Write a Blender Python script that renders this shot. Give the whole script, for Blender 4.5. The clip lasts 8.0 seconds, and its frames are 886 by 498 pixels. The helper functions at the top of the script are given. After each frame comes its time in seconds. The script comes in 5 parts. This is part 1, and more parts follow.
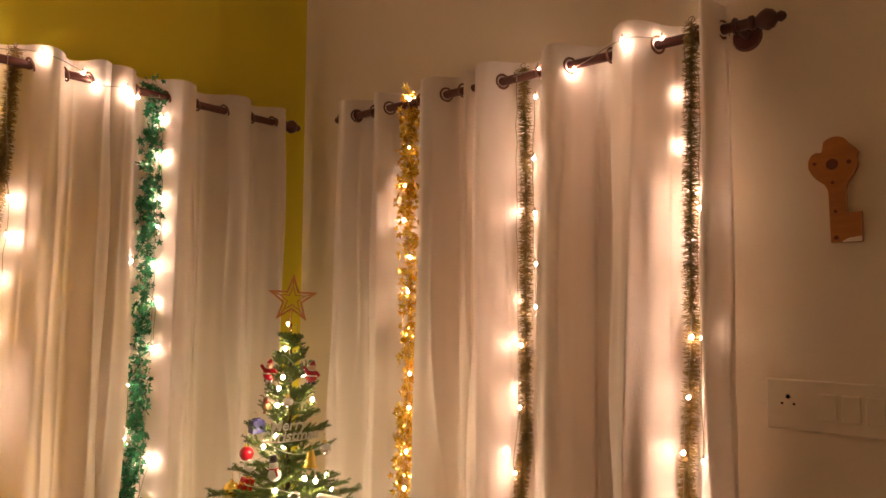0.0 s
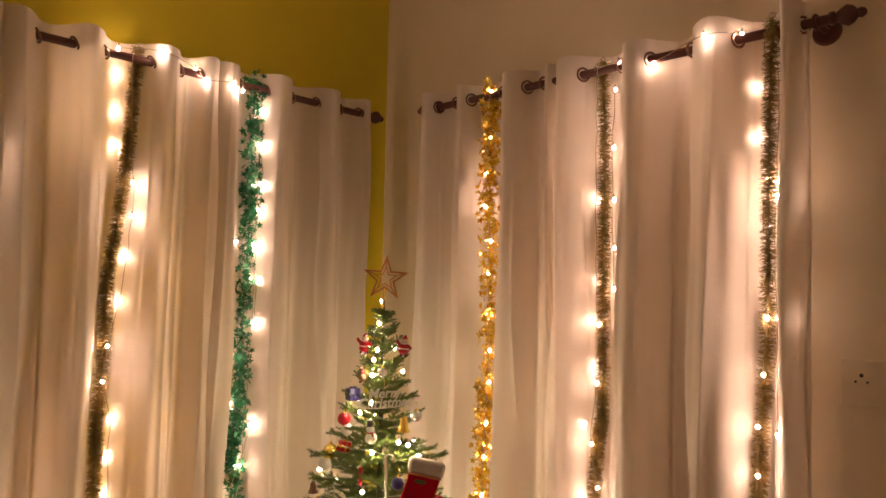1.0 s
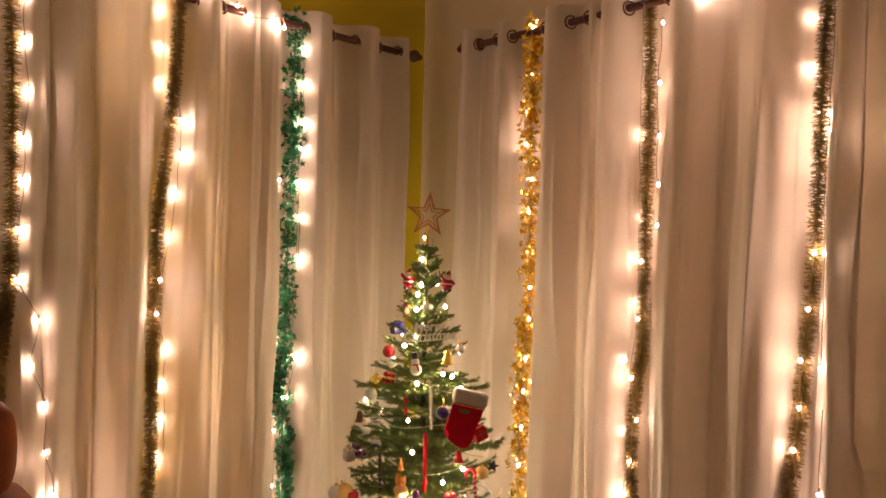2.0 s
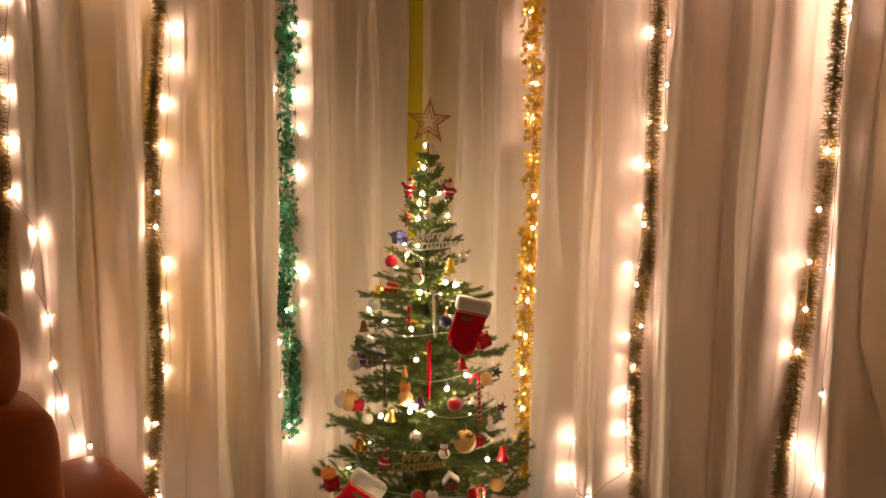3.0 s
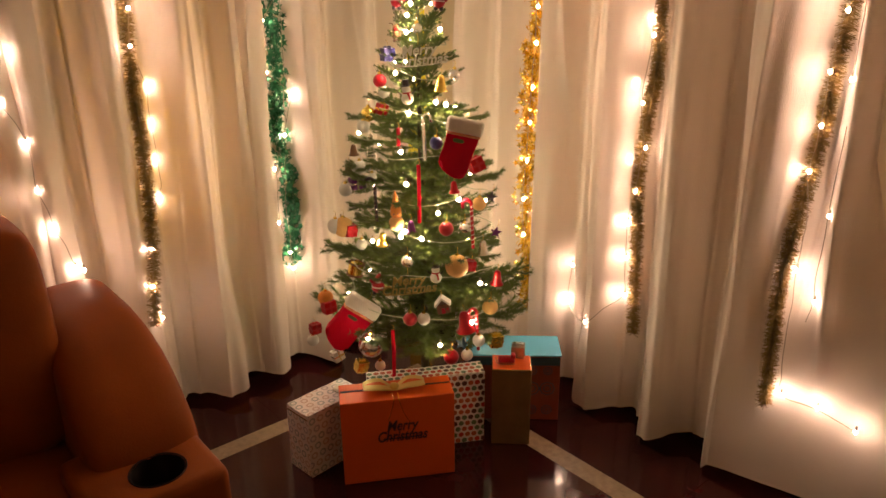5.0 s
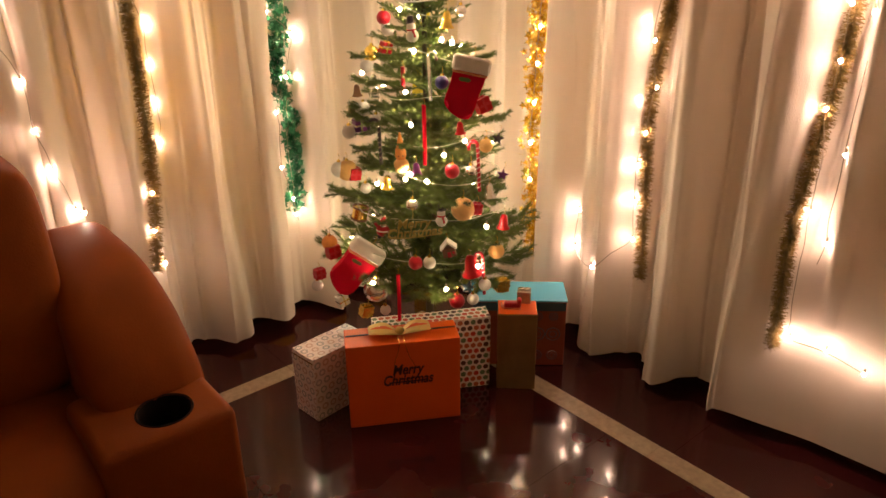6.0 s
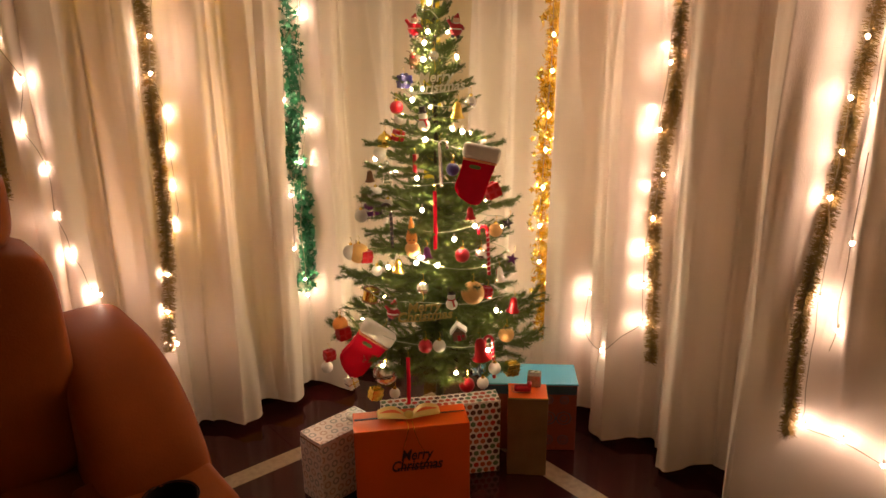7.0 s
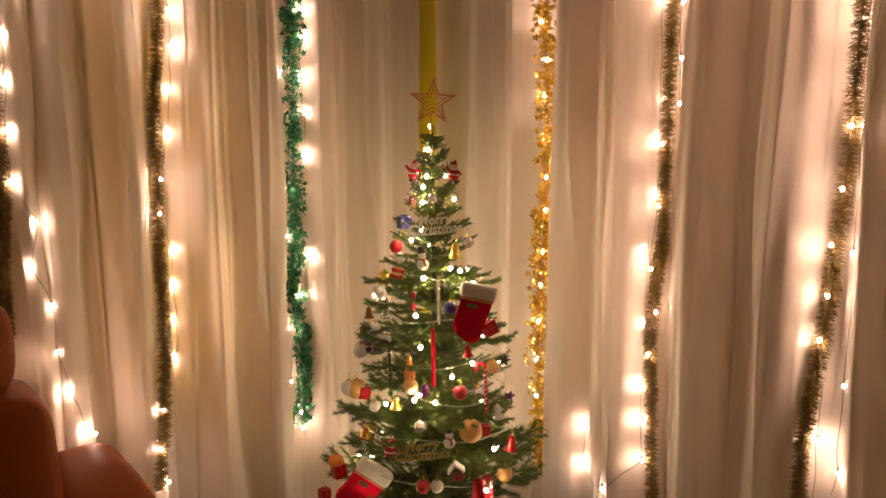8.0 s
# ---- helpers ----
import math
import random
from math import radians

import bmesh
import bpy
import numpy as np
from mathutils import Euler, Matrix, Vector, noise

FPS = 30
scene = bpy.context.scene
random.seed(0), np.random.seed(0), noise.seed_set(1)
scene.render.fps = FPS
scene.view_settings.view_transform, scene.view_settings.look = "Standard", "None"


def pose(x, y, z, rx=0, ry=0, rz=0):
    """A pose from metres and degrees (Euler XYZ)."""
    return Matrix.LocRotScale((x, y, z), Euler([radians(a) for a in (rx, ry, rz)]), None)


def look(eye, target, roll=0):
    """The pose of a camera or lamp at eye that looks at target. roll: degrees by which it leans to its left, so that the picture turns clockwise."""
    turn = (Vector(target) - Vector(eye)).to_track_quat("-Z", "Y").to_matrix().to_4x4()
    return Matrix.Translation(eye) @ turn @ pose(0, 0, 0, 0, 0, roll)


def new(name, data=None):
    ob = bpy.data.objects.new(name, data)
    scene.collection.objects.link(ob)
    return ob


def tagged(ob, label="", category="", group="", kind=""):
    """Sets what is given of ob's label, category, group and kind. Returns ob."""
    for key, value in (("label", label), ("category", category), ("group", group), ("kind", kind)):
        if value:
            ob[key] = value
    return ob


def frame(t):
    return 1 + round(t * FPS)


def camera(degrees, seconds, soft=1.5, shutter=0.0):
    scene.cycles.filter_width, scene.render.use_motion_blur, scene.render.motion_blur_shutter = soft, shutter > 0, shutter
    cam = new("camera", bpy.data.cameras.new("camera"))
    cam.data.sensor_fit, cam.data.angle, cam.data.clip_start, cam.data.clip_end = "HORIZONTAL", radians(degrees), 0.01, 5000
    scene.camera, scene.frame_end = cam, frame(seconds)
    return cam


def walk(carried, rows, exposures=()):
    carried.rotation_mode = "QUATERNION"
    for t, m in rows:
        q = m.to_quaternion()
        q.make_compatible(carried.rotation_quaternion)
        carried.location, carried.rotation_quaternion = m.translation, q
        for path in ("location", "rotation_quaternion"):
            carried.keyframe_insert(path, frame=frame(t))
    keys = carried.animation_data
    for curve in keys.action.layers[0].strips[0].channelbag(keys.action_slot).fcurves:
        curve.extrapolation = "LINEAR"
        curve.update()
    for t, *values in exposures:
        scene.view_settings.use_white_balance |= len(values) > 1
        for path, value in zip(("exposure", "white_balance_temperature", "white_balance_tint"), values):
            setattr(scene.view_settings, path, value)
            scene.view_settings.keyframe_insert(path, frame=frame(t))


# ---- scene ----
cam = camera(63.41, 8.0)
# seconds, eye, yaw, pitch, roll
ROWS = [
    (0, 2.2673, -1.8094, 1.5317, 40.237, 4.193, -0.395),
    (0.5, 2.2786, -1.9097, 1.5198, 42.173, 4.104, -0.892),
    (1, 2.2837, -1.9846, 1.5052, 44.136, 3.226, -1.240),
    (1.5, 2.2759, -2.0114, 1.4872, 45.419, 1.273, -1.520),
    (2, 2.2606, -2.0373, 1.4667, 46.132, -0.912, -1.394),
    (2.2, 2.2576, -2.0290, 1.4593, 46.521, -2.403, -1.627),
    (3.3, 2.2480, -1.9742, 1.4153, 46.673, -8.597, -0.255),
    (3.5, 2.2517, -1.9538, 1.4165, 46.705, -9.636, -0.375),
    (4, 2.2711, -1.8928, 1.4092, 48.707, -12.506, -0.428),
    (4.5, 2.2776, -1.8601, 1.3878, 49.506, -15.823, 0.233),
    (5, 2.2755, -1.8461, 1.3639, 49.514, -20.099, 0.604),
    (5.2, 2.2643, -1.8437, 1.3557, 49.231, -22.160, 0.700),
    (6.3, 2.2562, -1.8464, 1.3156, 49.671, -23.667, 0.655),
    (6.5, 2.2570, -1.8468, 1.3240, 49.758, -22.205, 0.572),
    (7, 2.2619, -1.8498, 1.3531, 50.486, -17.763, 0.685),
    (7.5, 2.2703, -1.8558, 1.3877, 50.220, -12.854, 0.057),
    (8, 2.2743, -1.8728, 1.4309, 50.058, -8.794, 0.484),
]
walk(cam, [(t, pose(x, y, z, 90 + pitch, roll, yaw)) for t, x, y, z, yaw, pitch, roll in ROWS],
     [(0.0, 0.14), (2.0, 0.09), (4.5, 0.14), (5.2, 0.36), (6.5, 0.51), (7.5, 0.13), (8.0, 0.08)])

# ---- world and exposure ----
world = bpy.data.worlds.new("night")
scene.world = world
world.use_nodes = True
world.node_tree.nodes["Background"].inputs[0].default_value = (0.02, 0.015, 0.012, 1)
world.node_tree.nodes["Background"].inputs[1].default_value = 0.3
BULB_WATTS = 285.0      # radiance of one curtain bulb
TREE_WATTS = 410.0      # radiance of one tree bulb

# ---- materials ----


def mat(name, color, rough=0.6, metal=0.0, var=0.0, scale=8.0, bump=0.0, bscale=60.0, stretch=(1, 1, 1), trans=0.0,
        spec=0.5, sheen=0.0, per=0.0, coords="Object"):
    """A principled surface with coarse and fine variation of colour and relief."""
    m = bpy.data.materials.new(name)
    m.use_nodes = True
    nt = m.node_tree
    n, l = nt.nodes, nt.links
    b = n["Principled BSDF"]
    b.inputs["Base Color"].default_value = (*color, 1)
    b.inputs["Roughness"].default_value = rough
    b.inputs["Metallic"].default_value = metal
    b.inputs["Specular IOR Level"].default_value = spec
    b.inputs["Sheen Weight"].default_value = sheen
    tc = n.new("ShaderNodeTexCoord")
    mp = n.new("ShaderNodeMapping")
    mp.inputs["Scale"].default_value = stretch
    l.new(tc.outputs[coords], mp.inputs[0])
    if var or per:
        a = n.new("ShaderNodeTexNoise")
        a.inputs["Scale"].default_value = scale
        a.inputs["Detail"].default_value = 6
        l.new(mp.outputs[0], a.inputs[0])
        mul = n.new("ShaderNodeMath")
        mul.operation = "MULTIPLY_ADD"
        mul.inputs[1].default_value = 2 * var
        mul.inputs[2].default_value = 1 - var
        l.new(a.outputs[0], mul.inputs[0])
        value = mul.outputs[0]
        if per:
            oi = n.new("ShaderNodeObjectInfo")
            ad = n.new("ShaderNodeMath")
            ad.operation = "MULTIPLY_ADD"
            ad.inputs[1].default_value = per
            l.new(oi.outputs["Random"], ad.inputs[0])
            l.new(value, ad.inputs[2])
            value = ad.outputs[0]
        hs = n.new("ShaderNodeHueSaturation")
        hs.inputs["Color"].default_value = (*color, 1)
        l.new(value, hs.inputs["Value"])
        l.new(hs.outputs[0], b.inputs["Base Color"])
        rr = n.new("ShaderNodeMath")
        rr.operation = "MULTIPLY_ADD"
        rr.inputs[1].default_value = 0.3 * rough
        rr.inputs[2].default_value = 0.85 * rough
        l.new(a.outputs[0], rr.inputs[0])
        l.new(rr.outputs[0], b.inputs["Roughness"])
    if bump:
        t2 = n.new("ShaderNodeTexNoise")
        t2.inputs["Scale"].default_value = bscale
        t2.inputs["Detail"].default_value = 4
        l.new(mp.outputs[0], t2.inputs[0])
        bp = n.new("ShaderNodeBump")
        bp.inputs["Strength"].default_value = bump
        bp.inputs["Distance"].default_value = 0.004
        l.new(t2.outputs[0], bp.inputs["Height"])
        l.new(bp.outputs[0], b.inputs["Normal"])
    if trans:
        tr = n.new("ShaderNodeBsdfTranslucent")
        tr.inputs[0].default_value = (*color, 1)
        mx = n.new("ShaderNodeMixShader")
        mx.inputs[0].default_value = trans
        l.new(b.outputs[0], mx.inputs[1])
        l.new(tr.outputs[0], mx.inputs[2])
        l.new(mx.outputs[0], n["Material Output"].inputs[0])
    return m


def glow(name, color, strength):
    m = bpy.data.materials.new(name)
    m.use_nodes = True
    n = m.node_tree.nodes
    b = n["Principled BSDF"]
    b.inputs["Base Color"].default_value = (*color, 1)
    b.inputs["Emission Color"].default_value = (*color, 1)
    b.inputs["Emission Strength"].default_value = strength
    return m


def spotted(name, ground, spots, size, fill, ring=False, rough=0.45):
    """Wrapping paper: rows of round dots in several colours, or small rings."""
    m = bpy.data.materials.new(name)
    m.use_nodes = True
    nt = m.node_tree
    n, l = nt.nodes, nt.links
    b = n["Principled BSDF"]
    b.inputs["Roughness"].default_value = rough
    tc = n.new("ShaderNodeTexCoord")
    mp = n.new("ShaderNodeMapping")
    mp.inputs["Scale"].default_value = (1 / size, 1 / size, 1)
    l.new(tc.outputs["UV"], mp.inputs[0])
    # every other row is shifted by half a step
    sx = n.new("ShaderNodeSeparateXYZ")
    l.new(mp.outputs[0], sx.inputs[0])
    row = n.new("ShaderNodeMath")
    row.operation = "FLOOR"
    l.new(sx.outputs[1], row.inputs[0])
    odd = n.new("ShaderNodeMath")
    odd.operation = "MULTIPLY"
    odd.inputs[1].default_value = 0.5
    l.new(row.outputs[0], odd.inputs[0])
    shift = n.new("ShaderNodeMath")
    l.new(sx.outputs[0], shift.inputs[0])
    l.new(odd.outputs[0], shift.inputs[1])
    cx = n.new("ShaderNodeCombineXYZ")
    l.new(shift.outputs[0], cx.inputs[0])
    l.new(sx.outputs[1], cx.inputs[1])
    fr = n.new("ShaderNodeVectorMath")
    fr.operation = "FRACTION"
    l.new(cx.outputs[0], fr.inputs[0])
    fl = n.new("ShaderNodeVectorMath")
    fl.operation = "FLOOR"
    l.new(cx.outputs[0], fl.inputs[0])
    ds = n.new("ShaderNodeVectorMath")
    ds.operation = "DISTANCE"
    ds.inputs[1].default_value = (0.5, 0.5, 0)
    l.new(fr.outputs[0], ds.inputs[0])
    wn = n.new("ShaderNodeTexWhiteNoise")
    wn.noise_dimensions = "2D"
    l.new(fl.outputs[0], wn.inputs[0])
    ramp = n.new("ShaderNodeValToRGB")
    ramp.color_ramp.interpolation = "CONSTANT"
    e = ramp.color_ramp.elements
    e[0].color = (*spots[0], 1)
    e[1].position, e[1].color = 1 / len(spots), (*spots[1], 1)
    for i, c in enumerate(spots[2:]):
        e.new((i + 2) / len(spots)).color = (*c, 1)
    l.new(wn.outputs["Value"], ramp.inputs[0])
    less = n.new("ShaderNodeMath")
    less.operation = "COMPARE" if ring else "LESS_THAN"
    less.inputs[1].default_value = fill
    if ring:
        less.inputs[2].default_value = 0.09
    l.new(ds.outputs["Value"], less.inputs[0])
    mx = n.new("ShaderNodeMix")
    mx.data_type = "RGBA"
    mx.inputs[6].default_value = (*ground, 1)
    l.new(less.outputs[0], mx.inputs[0])
    l.new(ramp.outputs[0], mx.inputs[7])
    l.new(mx.outputs[2], b.inputs["Base Color"])
    return m


M_WALL = mat("cream_plaster", (0.84, 0.72, 0.55), 0.75, var=0.08, scale=2.5, bump=0.12, bscale=140)
M_GREEN = mat("olive_plaster", (0.70, 0.58, 0.03), 0.7, var=0.1, scale=2.5, bump=0.12, bscale=140)
M_CEIL = mat("ceiling_paint", (0.88, 0.83, 0.75), 0.8, var=0.04, scale=3)
M_FLOOR = mat("dark_granite", (0.040, 0.0075, 0.0075), 0.11, var=0.8, scale=6, spec=0.5)
M_STRIP = mat("beige_granite", (0.31, 0.24, 0.16), 0.25, var=0.4, scale=45)
M_SKIRT = mat("dark_skirting", (0.026, 0.007, 0.006), 0.2, var=0.4, scale=20)
M_JOINT = mat("grout", (0.030, 0.012, 0.010), 0.7, var=0.2, scale=30)
M_CURTAIN = mat("curtain_cloth", (0.89, 0.80, 0.725), 0.85, var=0.05, scale=5, bump=0.35, bscale=420, stretch=(1, 1, 0.3),
                trans=0.30, sheen=0.15)
M_HEM = mat("curtain_hem", (0.89, 0.80, 0.725), 0.85, var=0.05, scale=6, bump=0.3, bscale=420, trans=0.30)
M_ROD = mat("dark_brown_rod", (0.100, 0.030, 0.024), 0.35, var=0.3, scale=20)
M_STEEL = mat("dark_bronze", (0.24, 0.13, 0.09), 0.35, metal=0.8, var=0.1, scale=60)
M_WIRE = mat("clear_wire", (0.40, 0.33, 0.25), 0.35)
M_TWIRE = mat("pale_wire", (0.40, 0.42, 0.30), 0.35)
M_BULB = glow("warm_bulb", (1.0, 0.66, 0.475), BULB_WATTS)
M_TBULB = glow("pale_bulb", (1.0, 0.76, 0.46), TREE_WATTS)
M_LEATHER = mat("brown_leather", (0.205, 0.043, 0.004), 0.58, var=0.25, scale=7, bump=0.14, bscale=220, spec=0.12)
M_CUP = mat("black_plastic", (0.010, 0.006, 0.005), 0.6, spec=0.1)
M_NEEDLE = mat("fir_needles", (0.100, 0.135, 0.034), 0.5, var=0.4, scale=14, per=0.3, spec=0.3, trans=0.12)
M_BARK = mat("tree_stem", (0.06, 0.05, 0.025), 0.8, var=0.3, scale=40)
M_OLIVE = mat("olive_tinsel", (0.31, 0.22, 0.085), 0.35, metal=0.25, var=0.5, scale=30, trans=0.4)
M_GREENT = mat("green_foil", (0.042, 0.21, 0.10), 0.28, metal=0.45, var=0.4, scale=30, trans=0.1)
M_GOLD = mat("gold_foil", (0.92, 0.70, 0.17), 0.26, metal=1.0, var=0.3, scale=40)
M_RED = mat("red_gloss", (0.38, 0.004, 0.014), 0.35, var=0.1, scale=40)
M_REDFOIL = mat("red_foil", (0.38, 0.007, 0.012), 0.35, metal=0.5, var=0.25, scale=60)
M_FELT = mat("red_felt", (0.60, 0.008, 0.032), 0.95, var=0.15, scale=30, bump=0.5, bscale=500, spec=0.1)
M_FUR = mat("white_plush", (0.72, 0.66, 0.58), 0.95, var=0.12, scale=60, bump=0.9, bscale=300, sheen=0.5)
M_WHITE = mat("white_gloss", (0.62, 0.59, 0.54), 0.45, var=0.08, scale=50)
M_SILVER = mat("silver_gloss", (0.80, 0.80, 0.78), 0.2, metal=0.8, var=0.08, scale=50)
M_BLUE = mat("violet_blue", (0.030, 0.022, 0.15), 0.35, var=0.15, scale=60)
M_PURPLE = mat("purple_foil", (0.13, 0.02, 0.13), 0.3, metal=0.4, var=0.2, scale=60)
M_ORANGE = mat("orange_plush", (0.72, 0.27, 0.06), 0.85, var=0.2, scale=80, bump=0.6, bscale=300)
M_PEACH = mat("peach_frosted", (0.72, 0.40, 0.13), 0.6, var=0.15, scale=70, bump=0.3, bscale=400)
M_BROWN = mat("brown_wood", (0.16, 0.07, 0.03), 0.6, var=0.25, scale=50)
M_DARK = mat("dark_paint", (0.035, 0.022, 0.028), 0.4, var=0.2, scale=50)
M_SKIN = mat("pale_paint", (0.72, 0.45, 0.32), 0.6)
M_SIGN = mat("silver_glitter", (0.86, 0.84, 0.80), 0.4, metal=0.1, var=0.2, scale=150)
M_SIGNG = mat("gold_glitter", (0.40, 0.28, 0.08), 0.35, metal=0.4, var=0.3, scale=150)
M_STAR = mat("copper_glitter", (0.70, 0.30, 0.13), 0.4, metal=0.4, var=0.4, scale=150)
M_BOXO = mat("orange_card", (0.72, 0.100, 0.005), 0.42, var=0.06, scale=12, bump=0.05, bscale=200)
M_PRINT = mat("dark_print", (0.05, 0.012, 0.012), 0.5)
M_DOTS = spotted("dotted_paper", (0.80, 0.72, 0.64), [(0.10, 0.04, 0.035), (0.55, 0.05, 0.03), (0.12, 0.19, 0.10), (0.50, 0.12, 0.05)], 0.0205, 0.40)
M_RINGS = spotted("ring_paper", (0.76, 0.70, 0.69), [(0.46, 0.42, 0.46), (0.55, 0.42, 0.38), (0.38, 0.40, 0.42)], 0.029, 0.30, ring=True)
M_GOLDBOX = mat("brass_paper", (0.44, 0.29, 0.12), 0.25, metal=0.7, var=0.5, scale=11, bump=0.08, bscale=30)
M_SKY = mat("sky_blue_card", (0.10, 0.42, 0.62), 0.5, var=0.05, scale=20)
M_RUST = mat("rust_card", (0.27, 0.05, 0.02), 0.5, var=0.12, scale=20)
M_TEAL = mat("dark_teal_print", (0.03, 0.06, 0.08), 0.5)
M_KEY = mat("varnished_pine", (0.46, 0.165, 0.035), 0.35, var=0.3, scale=14, stretch=(1, 1, 6), bump=0.08, bscale=40)
M_KNOT = mat("pine_knot", (0.16, 0.035, 0.015), 0.4, var=0.3, scale=60)
M_PLATE = mat("switch_plate", (0.82, 0.70, 0.54), 0.35, var=0.05, scale=20)

# ---- mesh helpers ----


def part(name, bm, material, parent=None, label=""):
    """Links a bmesh as one mesh object under a thing or a part."""
    me = bpy.data.meshes.new(name)
    bm.normal_update()
    bm.to_mesh(me)
    bm.free()
    for m in material if isinstance(material, (list, tuple)) else [material]:
        me.materials.append(m)
    return link(name, me, parent, label)


def link(name, me, parent=None, label=""):
    ob = new(name, me)
    if parent is not None:
        ob.parent = parent
    if label:
        tagged(ob, label)
    return ob


def thing(name, m, label, category, group="", kind=""):
    ob = new(name)
    ob.empty_display_size = 0.05
    ob.matrix_basis = m
    if len(label.split()) < 4:
        label += " on the fir tree"
    return tagged(ob, label, category, group, kind)


def smooth(ob, angle=40):
    me = ob.data
    me.shade_smooth()
    me.set_sharp_from_angle(angle=radians(angle))
    return ob


def add_box(bm, lo, hi, bevel=0.0, segments=2, m=None):
    mid = [(a + b) / 2 for a, b in zip(lo, hi)]
    size = [abs(b - a) for a, b in zip(lo, hi)]
    g = bmesh.ops.create_cube(bm, size=1, matrix=Matrix.Translation(mid) @ Matrix.Diagonal((*size, 1)))
    verts = g["verts"]
    if bevel:
        edges = list({e for v in verts for e in v.link_edges})
        r = bmesh.ops.bevel(bm, geom=edges, offset=bevel, segments=segments, affect="EDGES", profile=0.5)
        verts = list({v for f in r["faces"] for v in f.verts} | {v for v in verts if v.is_valid})
    if m is not None:
        bmesh.ops.transform(bm, matrix=m, verts=verts)
    return verts


def box(lo, hi, bevel=0.0, segments=2):
    bm = bmesh.new()
    add_box(bm, lo, hi, bevel, segments)
    return bm


def add_ball(bm, c, r, u=16, v=10, squash=(1, 1, 1), slot=0):
    n0 = set(bm.faces)
    bmesh.ops.create_uvsphere(bm, u_segments=u, v_segments=v, radius=r, matrix=Matrix.Translation(c) @ Matrix.Diagonal((*squash, 1)))
    for f in bm.faces:
        if f not in n0:
            f.material_index = slot


def add_cyl(bm, a, b, r1, r2=None, seg=12, slot=0, caps=True):
    a, b = Vector(a), Vector(b)
    d = b - a
    n0 = set(bm.faces)
    m = Matrix.Translation((a + b) / 2) @ d.to_track_quat("Z", "Y").to_matrix().to_4x4()
    bmesh.ops.create_cone(bm, cap_ends=caps, segments=seg, radius1=r1, radius2=r1 if r2 is None else r2, depth=d.length, matrix=m)
    for f in bm.faces:
        if f not in n0:
            f.material_index = slot


def add_torus(bm, c, R, r, m=None, seg=20, tube=6, arc=1.0):
    m = m or Matrix()
    rings = []
    n = seg if arc >= 1 else seg + 1
    for i in range(n):
        a = 2 * math.pi * arc * i / seg
        ring = []
        for j in range(tube):
            b = 2 * math.pi * j / tube
            p = Vector(((R + r * math.cos(b)) * math.cos(a), (R + r * math.cos(b)) * math.sin(a), r * math.sin(b)))
            ring.append(bm.verts.new(Vector(c) + m @ p))
        rings.append(ring)
    for i in range(seg):
        if arc < 1 and i == seg:
            break
        p, q = rings[i], rings[(i + 1) % n]
        for j in range(tube):
            bm.faces.new((p[j], q[j], q[(j + 1) % tube], p[(j + 1) % tube]))


def add_tube(bm, pts, r, tube=6, slot=0):
    """A tube along a line of points."""
    pts = [Vector(p) for p in pts]
    rings = []
    up = Vector((0.31, 0.52, 0.79))
    for i, p in enumerate(pts):
        d = (pts[min(i + 1, len(pts) - 1)] - pts[max(i - 1, 0)]).normalized()
        x = d.cross(up).normalized()
        y = d.cross(x)
        rr = r(i / (len(pts) - 1)) if callable(r) else r
        rings.append([bm.verts.new(p + rr * (math.cos(2 * math.pi * j / tube) * x + math.sin(2 * math.pi * j / tube) * y)) for j in range(tube)])
    for p, q in zip(rings, rings[1:]):
        for j in range(tube):
            bm.faces.new((p[j], p[(j + 1) % tube], q[(j + 1) % tube], q[j])).material_index = slot
    for ring in (rings[0], rings[-1]):
        bm.faces.new(ring).material_index = slot


def add_lathe(bm, profile, seg=16, c=(0, 0, 0), slot=0):
    """A body turned round z from (radius, height) pairs."""
    rings = [[bm.verts.new((c[0] + r * math.cos(2 * math.pi * k / seg), c[1] + r * math.sin(2 * math.pi * k / seg), c[2] + z)) for k in range(seg)]
             for r, z in profile]
    for p, q in zip(rings, rings[1:]):
        for k in range(seg):
            bm.faces.new((p[k], p[(k + 1) % seg], q[(k + 1) % seg], q[k])).material_index = slot
    bm.faces.new(rings[0]).material_index = slot
    bm.faces.new(rings[-1]).material_index = slot


def extrude_outline(bm, outline, depth, slot=0):
    """A flat outline in x and z, given depth along y."""
    a = [bm.verts.new((x, -depth / 2, z)) for x, z in outline]
    b = [bm.verts.new((x, depth / 2, z)) for x, z in outline]
    n = len(a)
    for i in range(n):
        bm.faces.new((a[i], a[(i + 1) % n], b[(i + 1) % n], b[i])).material_index = slot
    bm.faces.new(a).material_index = slot
    bm.faces.new(b[::-1]).material_index = slot


def smooth_line(pts, per=6):
    """Catmull-Rom points through a line of tuples."""
    p = [Vector(q) for q in pts]
    p = [2 * p[0] - p[1]] + p + [2 * p[-1] - p[-2]]
    out = []
    for i in range(1, len(p) - 2):
        for k in range(per):
            t = k / per
            out.append(0.5 * (2 * p[i] + (p[i + 1] - p[i - 1]) * t + (2 * p[i - 1] - 5 * p[i] + 4 * p[i + 1] - p[i + 2]) * t * t
                              + (3 * p[i] - p[i - 1] - 3 * p[i + 1] + p[i + 2]) * t ** 3))
    return out + [p[-2]]


